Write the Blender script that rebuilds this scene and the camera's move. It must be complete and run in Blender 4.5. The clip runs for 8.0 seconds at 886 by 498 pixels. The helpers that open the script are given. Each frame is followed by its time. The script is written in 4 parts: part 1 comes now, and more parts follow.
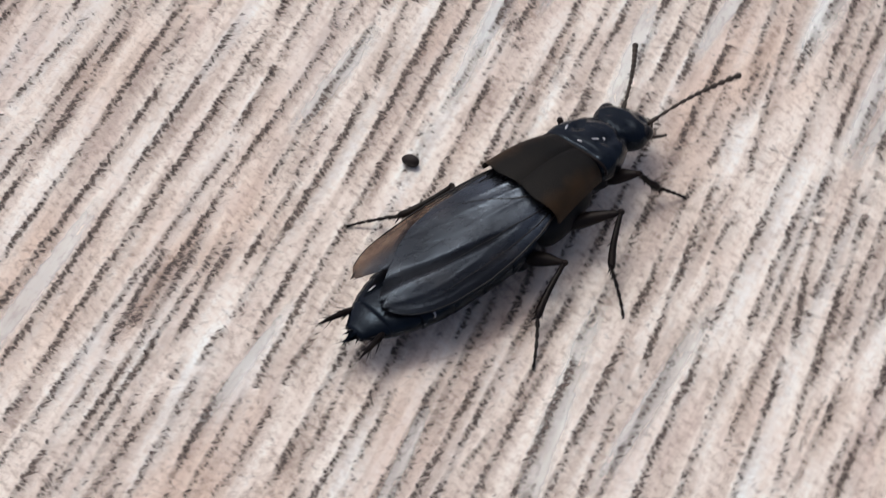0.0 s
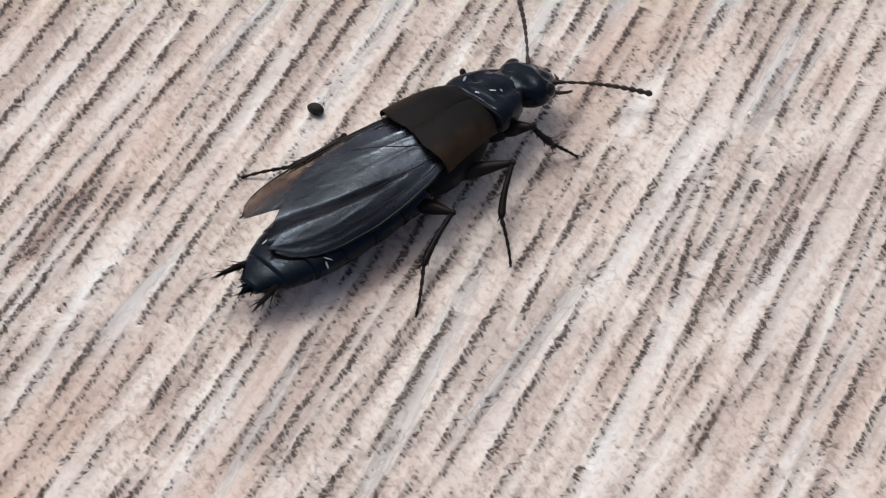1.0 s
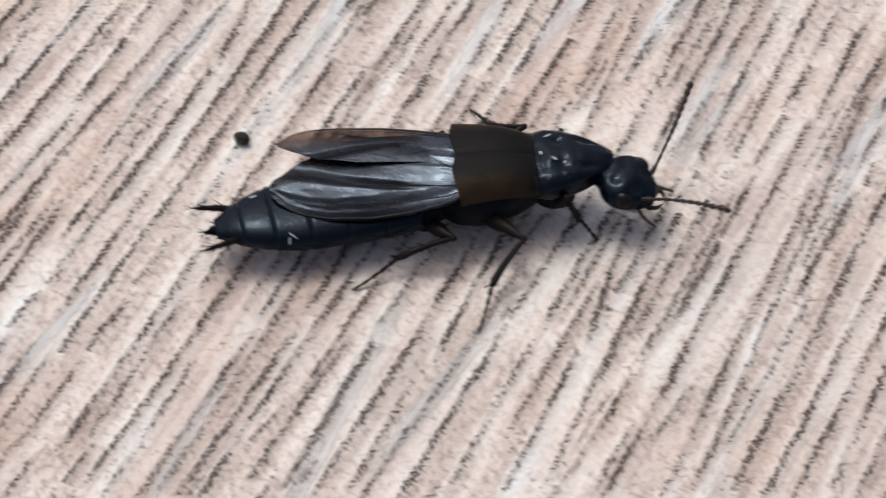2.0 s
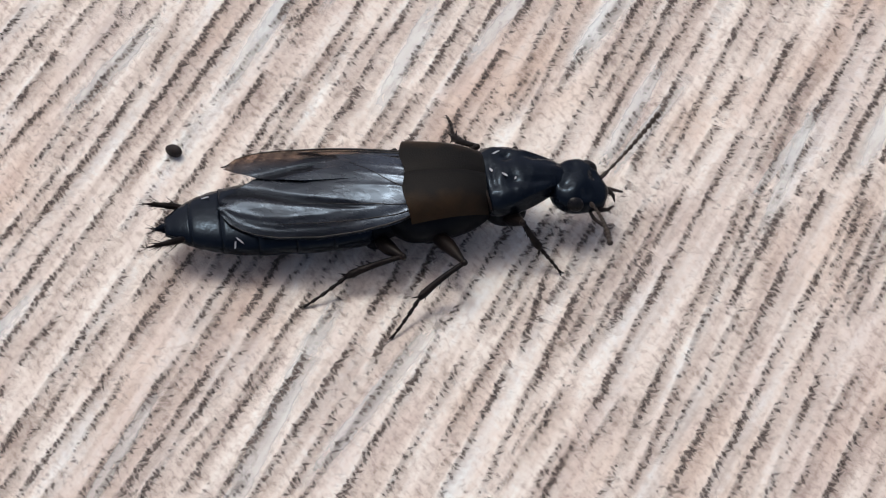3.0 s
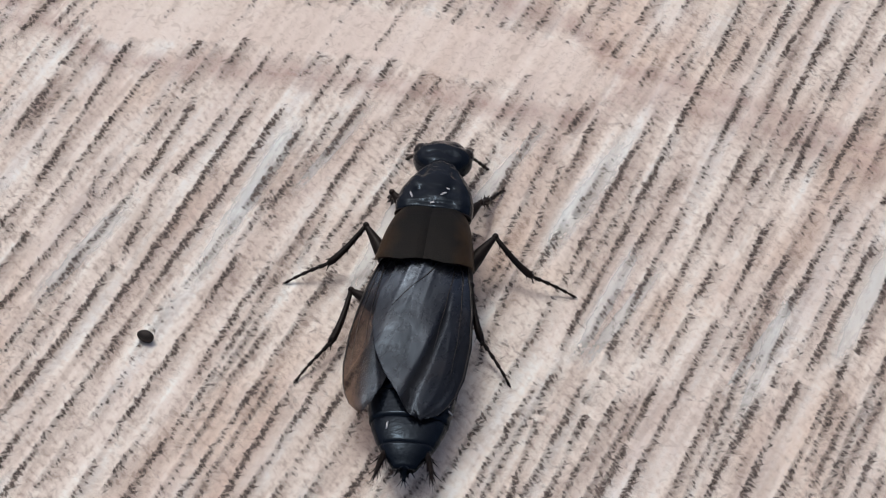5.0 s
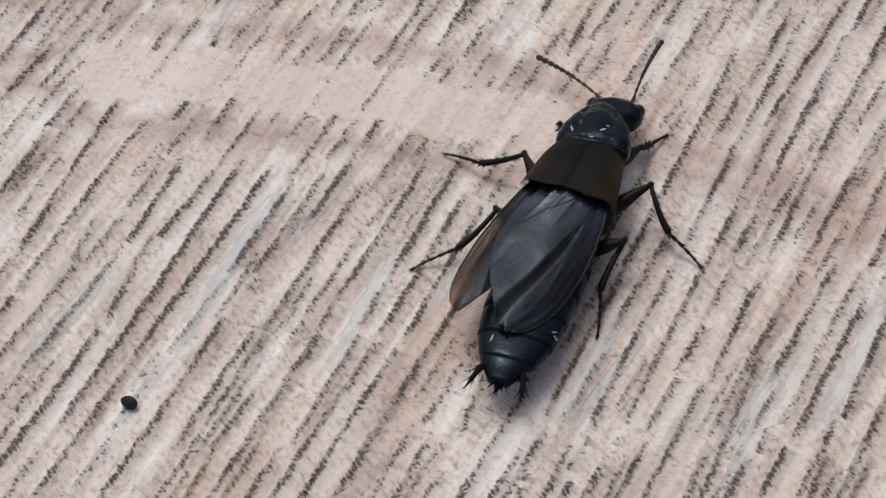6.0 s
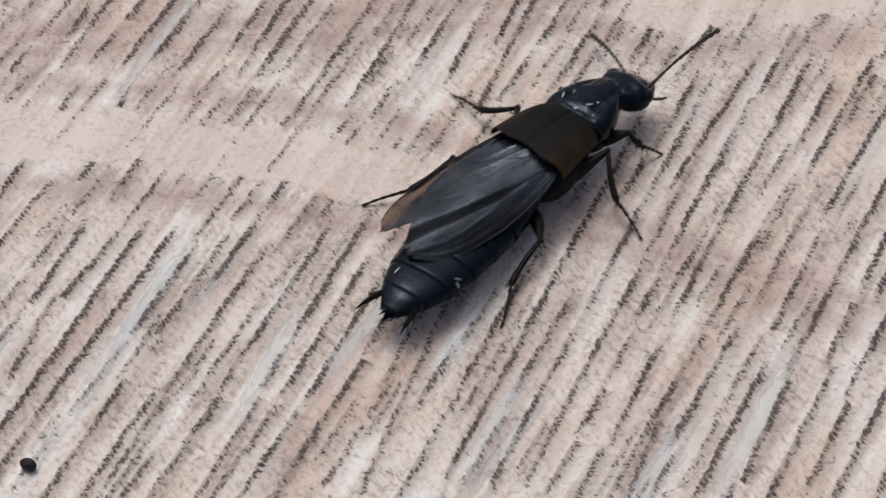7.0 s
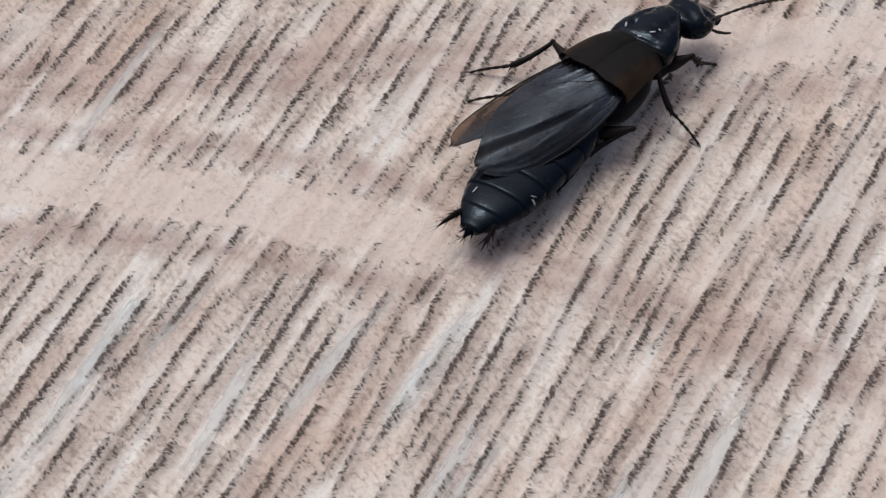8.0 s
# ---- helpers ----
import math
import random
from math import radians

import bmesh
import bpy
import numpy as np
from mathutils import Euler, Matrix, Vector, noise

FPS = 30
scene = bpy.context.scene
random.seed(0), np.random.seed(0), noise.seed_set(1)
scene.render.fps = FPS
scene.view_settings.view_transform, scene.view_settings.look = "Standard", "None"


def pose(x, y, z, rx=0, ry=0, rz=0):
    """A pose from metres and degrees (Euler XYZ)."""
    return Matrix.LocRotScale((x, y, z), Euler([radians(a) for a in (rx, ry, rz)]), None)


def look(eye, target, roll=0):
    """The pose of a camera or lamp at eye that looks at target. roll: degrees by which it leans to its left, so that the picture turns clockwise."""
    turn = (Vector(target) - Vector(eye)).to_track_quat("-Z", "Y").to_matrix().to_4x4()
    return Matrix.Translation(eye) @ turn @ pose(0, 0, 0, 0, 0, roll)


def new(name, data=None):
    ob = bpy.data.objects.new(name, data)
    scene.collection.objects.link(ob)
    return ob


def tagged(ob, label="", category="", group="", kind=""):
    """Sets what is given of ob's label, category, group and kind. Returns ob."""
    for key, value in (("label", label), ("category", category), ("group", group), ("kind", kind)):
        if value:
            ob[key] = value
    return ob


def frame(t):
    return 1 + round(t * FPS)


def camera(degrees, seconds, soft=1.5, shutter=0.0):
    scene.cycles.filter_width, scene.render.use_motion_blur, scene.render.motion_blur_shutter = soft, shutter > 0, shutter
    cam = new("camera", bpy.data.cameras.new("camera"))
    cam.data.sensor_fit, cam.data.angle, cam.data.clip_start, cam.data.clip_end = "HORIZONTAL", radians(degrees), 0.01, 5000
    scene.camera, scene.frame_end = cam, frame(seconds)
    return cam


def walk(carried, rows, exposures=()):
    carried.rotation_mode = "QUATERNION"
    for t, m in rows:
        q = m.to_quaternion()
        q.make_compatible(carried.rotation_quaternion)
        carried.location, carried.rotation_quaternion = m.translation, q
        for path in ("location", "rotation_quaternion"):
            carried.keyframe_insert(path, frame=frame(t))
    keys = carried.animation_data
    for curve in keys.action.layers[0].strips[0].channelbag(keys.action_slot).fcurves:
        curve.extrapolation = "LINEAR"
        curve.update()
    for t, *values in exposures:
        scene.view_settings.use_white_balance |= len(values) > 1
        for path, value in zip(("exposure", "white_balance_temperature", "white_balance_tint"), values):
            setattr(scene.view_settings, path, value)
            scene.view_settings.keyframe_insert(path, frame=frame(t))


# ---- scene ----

# All plans below are in millimetres; MM brings them to metres.
MM = 0.001


def eye(x, y, z, yaw, pitch, roll):
    """A pose at a place, turned left by yaw from +y, tilted up by pitch, leaning left by roll."""
    p, q = radians(pitch), radians(yaw)
    way = Vector((-math.sin(q) * math.cos(p), math.cos(q) * math.cos(p), math.sin(p)))
    return look((x, y, z), Vector((x, y, z)) + way, roll)


# ---- camera ----
FOV = 15.140
PATH = [
    (0, eye(-0.01212, -0.08370, 0.08582, -2.662, -48.375, -0.630)),
    (0.1, eye(-0.01034, -0.08345, 0.08593, -1.738, -48.316, -0.248)),
    (0.2, eye(-0.00927, -0.08345, 0.08723, -1.714, -48.475, -0.914)),
    (0.3, eye(-0.00749, -0.08419, 0.08776, -0.829, -48.441, -0.728)),
    (0.4, eye(-0.00636, -0.08400, 0.08738, 0.037, -48.437, -0.813)),
    (0.5, eye(-0.00672, -0.08397, 0.08645, 0.654, -48.629, -1.476)),
    (0.6, eye(-0.00773, -0.08425, 0.08688, 0.784, -49.123, -2.142)),
    (0.7, eye(-0.00634, -0.08477, 0.08683, 1.720, -49.133, -1.991)),
    (0.8, eye(-0.00396, -0.08519, 0.08684, 2.563, -49.081, -2.124)),
    (0.9, eye(-0.00266, -0.08529, 0.08700, 2.362, -49.106, -1.893)),
    (1, eye(-0.00192, -0.08544, 0.08715, 2.223, -49.087, -1.924)),
    (1.3, eye(-0.00230, -0.08561, 0.08739, 2.302, -49.175, -1.712)),
    (1.5, eye(-0.00123, -0.08492, 0.08815, 2.334, -48.940, -1.540)),
    (1.8, eye(-0.00104, -0.08454, 0.08796, 2.730, -48.927, -1.737)),
    (2, eye(0.00084, -0.08488, 0.08831, 2.248, -49.139, -1.436)),
    (2.2, eye(0.00156, -0.08519, 0.08841, 1.317, -49.003, -0.860)),
    (3.3, eye(0.00076, -0.08456, 0.08836, 0.769, -49.066, -0.630)),
    (3.5, eye(0.00033, -0.08481, 0.08803, 0.916, -49.038, -0.780)),
    (3.6, eye(0.00029, -0.08468, 0.08826, 0.847, -49.050, -0.574)),
    (3.7, eye(0.00041, -0.08438, 0.08861, 0.760, -48.982, -0.452)),
    (3.8, eye(0.00082, -0.08535, 0.09098, 0.523, -48.810, -0.102)),
    (3.9, eye(0.00064, -0.08356, 0.09064, 0.311, -48.653, 0.143)),
    (4, eye(0.00028, -0.08160, 0.09048, 0.114, -48.411, 0.405)),
    (4.1, eye(0.00020, -0.08069, 0.09086, 0.354, -48.169, 0.304)),
    (4.2, eye(0.00022, -0.08015, 0.09094, 0.589, -47.949, 0.250)),
    (4.3, eye(0.00028, -0.08028, 0.09089, 0.488, -47.975, 0.272)),
    (4.5, eye(0.00000, -0.08128, 0.09038, 0.133, -47.973, 0.511)),
    (4.8, eye(0.00080, -0.08104, 0.09082, -0.203, -47.907, 0.568)),
    (5, eye(0.00076, -0.08116, 0.09060, -0.248, -47.794, 0.577)),
    (5.2, eye(0.00131, -0.08078, 0.09083, 0.040, -47.787, 0.335)),
    (6.3, eye(0.00224, -0.07887, 0.09161, 0.413, -47.337, -0.054)),
    (6.4, eye(0.00218, -0.07872, 0.09124, 0.562, -46.991, -0.001)),
    (6.5, eye(0.00336, -0.07915, 0.09119, 0.919, -47.036, -0.260)),
    (6.6, eye(0.00391, -0.07964, 0.09091, 0.640, -47.184, -0.080)),
    (6.7, eye(0.00439, -0.07958, 0.09111, 0.360, -47.179, 0.075)),
    (6.8, eye(0.00517, -0.07925, 0.09152, 0.048, -47.079, 0.236)),
    (6.9, eye(0.00532, -0.07887, 0.09189, -0.246, -46.941, 0.468)),
    (7, eye(0.00456, -0.07896, 0.09204, -0.444, -46.834, 0.764)),
    (7.2, eye(0.00489, -0.07857, 0.09212, -0.197, -46.883, 0.505)),
    (7.3, eye(0.00485, -0.07862, 0.09206, -0.120, -46.876, 0.511)),
    (7.5, eye(0.00612, -0.07887, 0.09270, -0.238, -46.532, 0.601)),
    (7.8, eye(0.00710, -0.07880, 0.09286, -0.758, -45.892, 1.249)),
    (7.9, eye(0.00632, -0.07882, 0.09275, -0.560, -46.200, 1.180)),
    (8, eye(0.00609, -0.07883, 0.09272, -0.506, -46.287, 1.160)),
]
cam = camera(FOV, 8.0, soft=1.0, shutter=0.27)
walk(cam, PATH, exposures=[(0.0, 0.21), (1.0, 0.20), (2.0, 0.27), (3.5, 0.25), (4.2, 0.07), (5.2, 0.07), (6.4, -0.08), (7.0, -0.02), (7.5, -0.11), (8.0, -0.04)])

# ---- light: a bright, hazy sky with the sun veiled behind and to one side ----
SUN_AZIMUTH, SUN_HEIGHT = -0.60, 1.20
world = bpy.data.worlds.new("sky")
scene.world = world
world.use_nodes = True
sky = world.node_tree.nodes.new("ShaderNodeTexSky")
sky.sky_type, sky.sun_disc = "NISHITA", False
sky.sun_elevation, sky.sun_rotation = SUN_HEIGHT, SUN_AZIMUTH
sky.air_density, sky.dust_density, sky.ozone_density = 0.38, 5.3, 0.75
back = world.node_tree.nodes["Background"]
back.inputs["Strength"].default_value = 0.136
world.node_tree.links.new(sky.outputs[0], back.inputs["Color"])
sun = new("sun", bpy.data.lights.new("sun", "SUN"))
sun.data.energy, sun.data.angle, sun.data.color = 0.55, radians(11), (0.96, 0.985, 0.955)
sun.matrix_world = look((0, 0, 0), (-math.sin(SUN_AZIMUTH) * math.cos(SUN_HEIGHT), -math.cos(SUN_AZIMUTH) * math.cos(SUN_HEIGHT), -math.sin(SUN_HEIGHT)))


# ---- materials ----
def material(name):
    m = bpy.data.materials.new(name)
    m.use_nodes = True
    return m, m.node_tree.nodes, m.node_tree.links, m.node_tree.nodes["Principled BSDF"]


def math_node(nodes, links, kind, a, b=None, c=None):
    n = nodes.new("ShaderNodeMath")
    n.operation = kind
    for slot, v in enumerate((a, b, c)):
        if v is None:
            continue
        if isinstance(v, (int, float)):
            n.inputs[slot].default_value = v
        else:
            links.new(v, n.inputs[slot])
    return n.outputs[0]


def coords_mm(nodes, links, turn=0.0, stretch=(1, 1, 1)):
    """Object coordinates in millimetres, turned about z, then stretched."""
    tc, m1, m2 = nodes.new("ShaderNodeTexCoord"), nodes.new("ShaderNodeMapping"), nodes.new("ShaderNodeMapping")
    m1.inputs["Scale"].default_value = (1000, 1000, 1000)
    m1.inputs["Rotation"].default_value = (0, 0, turn)
    m2.inputs["Scale"].default_value = stretch
    links.new(tc.outputs["Object"], m1.inputs[0])
    links.new(m1.outputs[0], m2.inputs[0])
    return m2.outputs[0]


def noise_node(nodes, links, vector, scale, detail=4.0, rough=0.55):
    n = nodes.new("ShaderNodeTexNoise")
    n.inputs["Scale"].default_value, n.inputs["Detail"].default_value, n.inputs["Roughness"].default_value = scale, detail, rough
    links.new(vector, n.inputs["Vector"])
    return n.outputs["Fac"]


def ramp(nodes, links, fac, stops):
    n = nodes.new("ShaderNodeValToRGB")
    n.color_ramp.elements[0].position, n.color_ramp.elements[1].position = stops[0][0], stops[-1][0]
    for p, _ in stops[1:-1]:
        n.color_ramp.elements.new(p)
    for e, (_, c) in zip(n.color_ramp.elements, stops):
        e.color = (*c, 1)
    links.new(fac, n.inputs[0])
    return n.outputs[0]


def mix(nodes, links, fac, a, b, blend="MIX"):
    n = nodes.new("ShaderNodeMix")
    n.data_type, n.blend_type = "RGBA", blend
    for slot, v in ((0, fac), (6, a), (7, b)):
        if isinstance(v, (int, float)):
            n.inputs[slot].default_value = v
        elif isinstance(v, tuple):
            n.inputs[slot].default_value = (*v, 1)
        else:
            links.new(v, n.inputs[slot])
    return n.outputs[2]


def bump(nodes, links, bsdf, height, strength, distance):
    n = nodes.new("ShaderNodeBump")
    n.inputs["Strength"].default_value, n.inputs["Distance"].default_value = strength, distance
    links.new(height, n.inputs["Height"])
    links.new(n.outputs[0], bsdf.inputs["Normal"])


GRAIN = radians(64)          # the way of the grain, from +x


def laminate():
    """Pale limed-wood laminate: cream with pink-brown and blue-white streaks along the grain, crossed by a smooth peach band."""
    m, nodes, links, bsdf = material("limed_wood_laminate")
    along = coords_mm(nodes, links, -GRAIN, (0.08, 1.0, 1.0))
    fine = coords_mm(nodes, links, -GRAIN, (0.35, 1.0, 1.0))
    torn = coords_mm(nodes, links, -GRAIN - 1.0, (0.55, 1.0, 1.0))
    flat = coords_mm(nodes, links)
    broad = noise_node(nodes, links, coords_mm(nodes, links, -GRAIN, (0.16, 1.0, 1.0)), 0.30, 3.0, 0.5)
    streak = noise_node(nodes, links, along, 1.0, 2.5, 0.5)
    fibre = noise_node(nodes, links, fine, 5.0, 4.0, 0.7)
    grit = noise_node(nodes, links, torn, 4.2, 3.0, 0.6)
    pools = noise_node(nodes, links, coords_mm(nodes, links, -GRAIN, (0.22, 0.5, 1.0)), 0.42, 2.0)
    rough_edge = math_node(nodes, links, "ADD", streak, math_node(nodes, links, "MULTIPLY_ADD", grit, 0.34, -0.17))
    c = ramp(nodes, links, rough_edge, [(0.33, (0.60, 0.53, 0.475)), (0.41, (0.69, 0.63, 0.565)), (0.48, (0.755, 0.70, 0.635)), (0.54, (0.79, 0.745, 0.68)), (0.61, (0.805, 0.79, 0.74)), (0.72, (0.81, 0.825, 0.80))])
    c = mix(nodes, links, ramp(nodes, links, broad, [(0.46, (0, 0, 0)), (0.62, (0.38, 0.38, 0.38))]), c, (0.535, 0.445, 0.397))
    c = mix(nodes, links, ramp(nodes, links, pools, [(0.51, (0, 0, 0)), (0.66, (0.46, 0.46, 0.46))]), c, (0.651, 0.495, 0.387))
    # The band: a slow curve across the grain, with uneven edges.
    split = nodes.new("ShaderNodeSeparateXYZ")
    links.new(flat, split.inputs[0])
    x, y = split.outputs[0], split.outputs[1]
    wob = noise_node(nodes, links, flat, 0.5, 5.0, 0.65)
    far = math_node(nodes, links, "MULTIPLY_ADD", wob, 2.6, -1.3)
    low = math_node(nodes, links, "MULTIPLY", math_node(nodes, links, "POWER", math_node(nodes, links, "MAXIMUM", math_node(nodes, links, "ADD", x, 14.0), 0.0), 2.0), -0.0078)
    left = math_node(nodes, links, "ABSOLUTE", math_node(nodes, links, "ADD", math_node(nodes, links, "SUBTRACT", math_node(nodes, links, "SUBTRACT", y, 13.5), low), far))
    right = math_node(nodes, links, "ABSOLUTE", math_node(nodes, links, "ADD", math_node(nodes, links, "SUBTRACT", math_node(nodes, links, "SUBTRACT", y, 21.4), math_node(nodes, links, "MULTIPLY", math_node(nodes, links, "SUBTRACT", x, 17.0), 0.10)), far))
    a = math_node(nodes, links, "MULTIPLY", math_node(nodes, links, "SUBTRACT", 1.85, left), 1.8)
    b = math_node(nodes, links, "MULTIPLY", math_node(nodes, links, "SUBTRACT", 1.9, right), 1.8)
    in_a, in_b = nodes.new("ShaderNodeMapRange"), nodes.new("ShaderNodeMapRange")
    ragged = math_node(nodes, links, "ADD", x, math_node(nodes, links, "MULTIPLY_ADD", fibre, 3.0, -1.5))
    for node, start, end in ((in_a, 8.2, 5.9), (in_b, 11.5, 14.0)):
        node.inputs[1].default_value, node.inputs[2].default_value = start, end
        links.new(ragged, node.inputs[0])
    a = math_node(nodes, links, "SUBTRACT", a, math_node(nodes, links, "MULTIPLY_ADD", in_a.outputs[0], -4.0, 4.0))
    b = math_node(nodes, links, "SUBTRACT", b, math_node(nodes, links, "MULTIPLY_ADD", in_b.outputs[0], -4.0, 4.0))
    left_end = nodes.new("ShaderNodeMapRange")
    left_end.inputs[1].default_value, left_end.inputs[2].default_value = -14.2, -12.2
    links.new(ragged, left_end.inputs[0])
    a = math_node(nodes, links, "SUBTRACT", a, math_node(nodes, links, "MULTIPLY_ADD", left_end.outputs[0], -4.0, 4.0))
    band = math_node(nodes, links, "MAXIMUM", a, b)
    clamp = nodes.new("ShaderNodeClamp")
    links.new(band, clamp.inputs[0])
    rim = math_node(nodes, links, "SUBTRACT", 1.0, math_node(nodes, links, "ABSOLUTE", math_node(nodes, links, "MULTIPLY_ADD", band, 0.55, 0.98)))
    patch = noise_node(nodes, links, coords_mm(nodes, links, -GRAIN, (0.5, 1.0, 1.0)), 0.8, 4.0, 0.6)
    rim = math_node(nodes, links, "MULTIPLY", math_node(nodes, links, "MAXIMUM", rim, 0.0), ramp(nodes, links, math_node(nodes, links, "MULTIPLY_ADD", grit, 0.5, math_node(nodes, links, "MULTIPLY", patch, 0.5)), [(0.36, (0, 0, 0)), (0.50, (0.55, 0.55, 0.55)), (0.62, (0.95, 0.95, 0.95))]))
    c = mix(nodes, links, rim, c, (0.44, 0.325, 0.29))
    peach = ramp(nodes, links, noise_node(nodes, links, along, 1.0, 3.0), [(0.3, (0.665, 0.58, 0.515)), (0.7, (0.77, 0.695, 0.63))])
    c = mix(nodes, links, math_node(nodes, links, "MULTIPLY", clamp.outputs[0], 0.82), c, peach)
    c = mix(nodes, links, 0.14, c, ramp(nodes, links, fibre, [(0.3, (0.583, 0.56, 0.557)), (0.5, (0.95, 0.94, 0.93)), (0.7, (1.0, 1.0, 1.0))]), "MULTIPLY")
    bare = ramp(nodes, links, rough_edge, [(0.40, (0.50, 0.50, 0.50)), (0.54, (0.06, 0.06, 0.06))])
    bare = math_node(nodes, links, "MULTIPLY", bare, math_node(nodes, links, "MULTIPLY_ADD", clamp.outputs[0], -0.8, 1.0))
    c = mix(nodes, links, bare, c, ramp(nodes, links, grit, [(0.36, (0.486, 0.44, 0.423)), (0.47, (0.93, 0.93, 0.93)), (0.66, (1.0, 1.0, 1.0))]), "MULTIPLY")
    curl = nodes.new("ShaderNodeTexNoise")
    curl.inputs["Scale"].default_value, curl.inputs["Detail"].default_value, curl.inputs["Distortion"].default_value = 2.6, 3.0, 1.6
    links.new(flat, curl.inputs["Vector"])
    c = mix(nodes, links, 1.0, c, ramp(nodes, links, curl.outputs["Fac"], [(0.34, (0.83, 0.81, 0.80)), (0.44, (0.98, 0.978, 0.975)), (0.56, (1.0, 1.0, 1.0)), (0.66, (1.03, 1.035, 1.04))]), "MULTIPLY")
    blush = noise_node(nodes, links, coords_mm(nodes, links, -GRAIN, (0.3, 1.0, 1.0)), 0.55, 4.0, 0.6)
    c = mix(nodes, links, ramp(nodes, links, blush, [(0.52, (0, 0, 0)), (0.68, (0.34, 0.34, 0.34))]), c, (0.60, 0.515, 0.48))
    stripe = noise_node(nodes, links, coords_mm(nodes, links, -GRAIN, (0.11, 1.0, 1.0)), 1.9, 2.0, 0.5)
    stripe = math_node(nodes, links, "ADD", stripe, math_node(nodes, links, "MULTIPLY_ADD", grit, 0.22, -0.11))
    stripes = ramp(nodes, links, stripe, [(0.34, (0.80, 0.77, 0.755)), (0.46, (0.97, 0.96, 0.955)), (0.56, (1.0, 1.0, 1.0)), (0.66, (1.05, 1.085, 1.10))])
    c = mix(nodes, links, math_node(nodes, links, "MULTIPLY_ADD", clamp.outputs[0], -0.7, 0.9), c, stripes, "MULTIPLY")
    links.new(c, bsdf.inputs["Base Color"])
    bsdf.inputs["Roughness"].default_value = 0.62
    bsdf.inputs["Specular IOR Level"].default_value = 0.25
    bump(nodes, links, bsdf, math_node(nodes, links, "ADD", fibre, grit), 0.4, 0.00012)
    return m


def grain_ink(name):
    """Torn pores: grey-brown black where deep, fading to a mauve-brown stain at their edges."""
    m, nodes, links, bsdf = material(name)
    ink, depth = nodes.new("ShaderNodeAttribute"), nodes.new("ShaderNodeAttribute")
    ink.attribute_name, depth.attribute_name = "ink", "depth"
    flecks = noise_node(nodes, links, coords_mm(nodes, links, -GRAIN - 2.1, (0.4, 1.0, 1.0)), 6.0, 3.0, 0.65)
    hue = noise_node(nodes, links, coords_mm(nodes, links, -GRAIN, (0.3, 1.0, 1.0)), 0.7, 2.0)
    stain = mix(nodes, links, hue, (0.36, 0.29, 0.27), (0.33, 0.25, 0.20))
    links.new(mix(nodes, links, depth.outputs["Fac"], stain, (0.072, 0.062, 0.058)), bsdf.inputs["Base Color"])
    bsdf.inputs["Roughness"].default_value = 0.75
    bsdf.inputs["Specular IOR Level"].default_value = 0.2
    cover = math_node(nodes, links, "MULTIPLY", ink.outputs["Fac"], math_node(nodes, links, "MULTIPLY_ADD", flecks, 2.2, -0.1))
    links.new(math_node(nodes, links, "MINIMUM", cover, 0.87), bsdf.inputs["Alpha"])
    return m


def chitin(name, tone, rough, coat, grain=9.0, relief=0.25, second=None, shine=0.3, tint=(1, 1, 1)):
    """Insect cuticle: near black, finely punctured, with its own gloss."""
    m, nodes, links, bsdf = material(name)
    v = coords_mm(nodes, links)
    n1, n2 = noise_node(nodes, links, v, grain, 3.0, 0.6), noise_node(nodes, links, v, 1.1, 3.0)
    c = ramp(nodes, links, n2, [(0.3, tone), (0.7, second or tuple(1.6 * t for t in tone))])
    links.new(c, bsdf.inputs["Base Color"])
    links.new(ramp(nodes, links, n1, [(0.3, (max(rough - 0.07, 0.05),) * 3), (0.7, (rough + 0.1,) * 3)]), bsdf.inputs["Roughness"])
    bsdf.inputs["Coat Weight"].default_value, bsdf.inputs["Coat Roughness"].default_value = coat, 0.06
    bsdf.inputs["Specular IOR Level"].default_value = shine
    bsdf.inputs["Specular Tint"].default_value = (*tint, 1)
    bump(nodes, links, bsdf, n1, relief, 0.00003)
    return m


def wing_case_skin():
    """Matt wing-case cuticle: brown-black above, paling to brown on the turned-down sides."""
    m = chitin("brown_black_wing_case", (0.0045, 0.0045, 0.0044), 0.5, 0.0, 16.0, 0.6, (0.0075, 0.0066, 0.0055), 0.10, (0.95, 0.95, 0.95))
    nodes, links = m.node_tree.nodes, m.node_tree.links
    bsdf = nodes["Principled BSDF"]
    split = nodes.new("ShaderNodeSeparateXYZ")
    v = coords_mm(nodes, links)
    links.new(v, split.inputs[0])
    mottle = noise_node(nodes, links, v, 1.6, 3.0)
    out = math_node(nodes, links, "ADD", math_node(nodes, links, "ABSOLUTE", split.outputs[0]), mottle)
    side = ramp(nodes, links, math_node(nodes, links, "MULTIPLY", out, 0.4), [(0.56, (0, 0, 0)), (0.86, (1, 1, 1))])
    links.new(mix(nodes, links, side, bsdf.inputs["Base Color"].links[0].from_socket, (0.034, 0.0205, 0.0105)), bsdf.inputs["Base Color"])
    return m


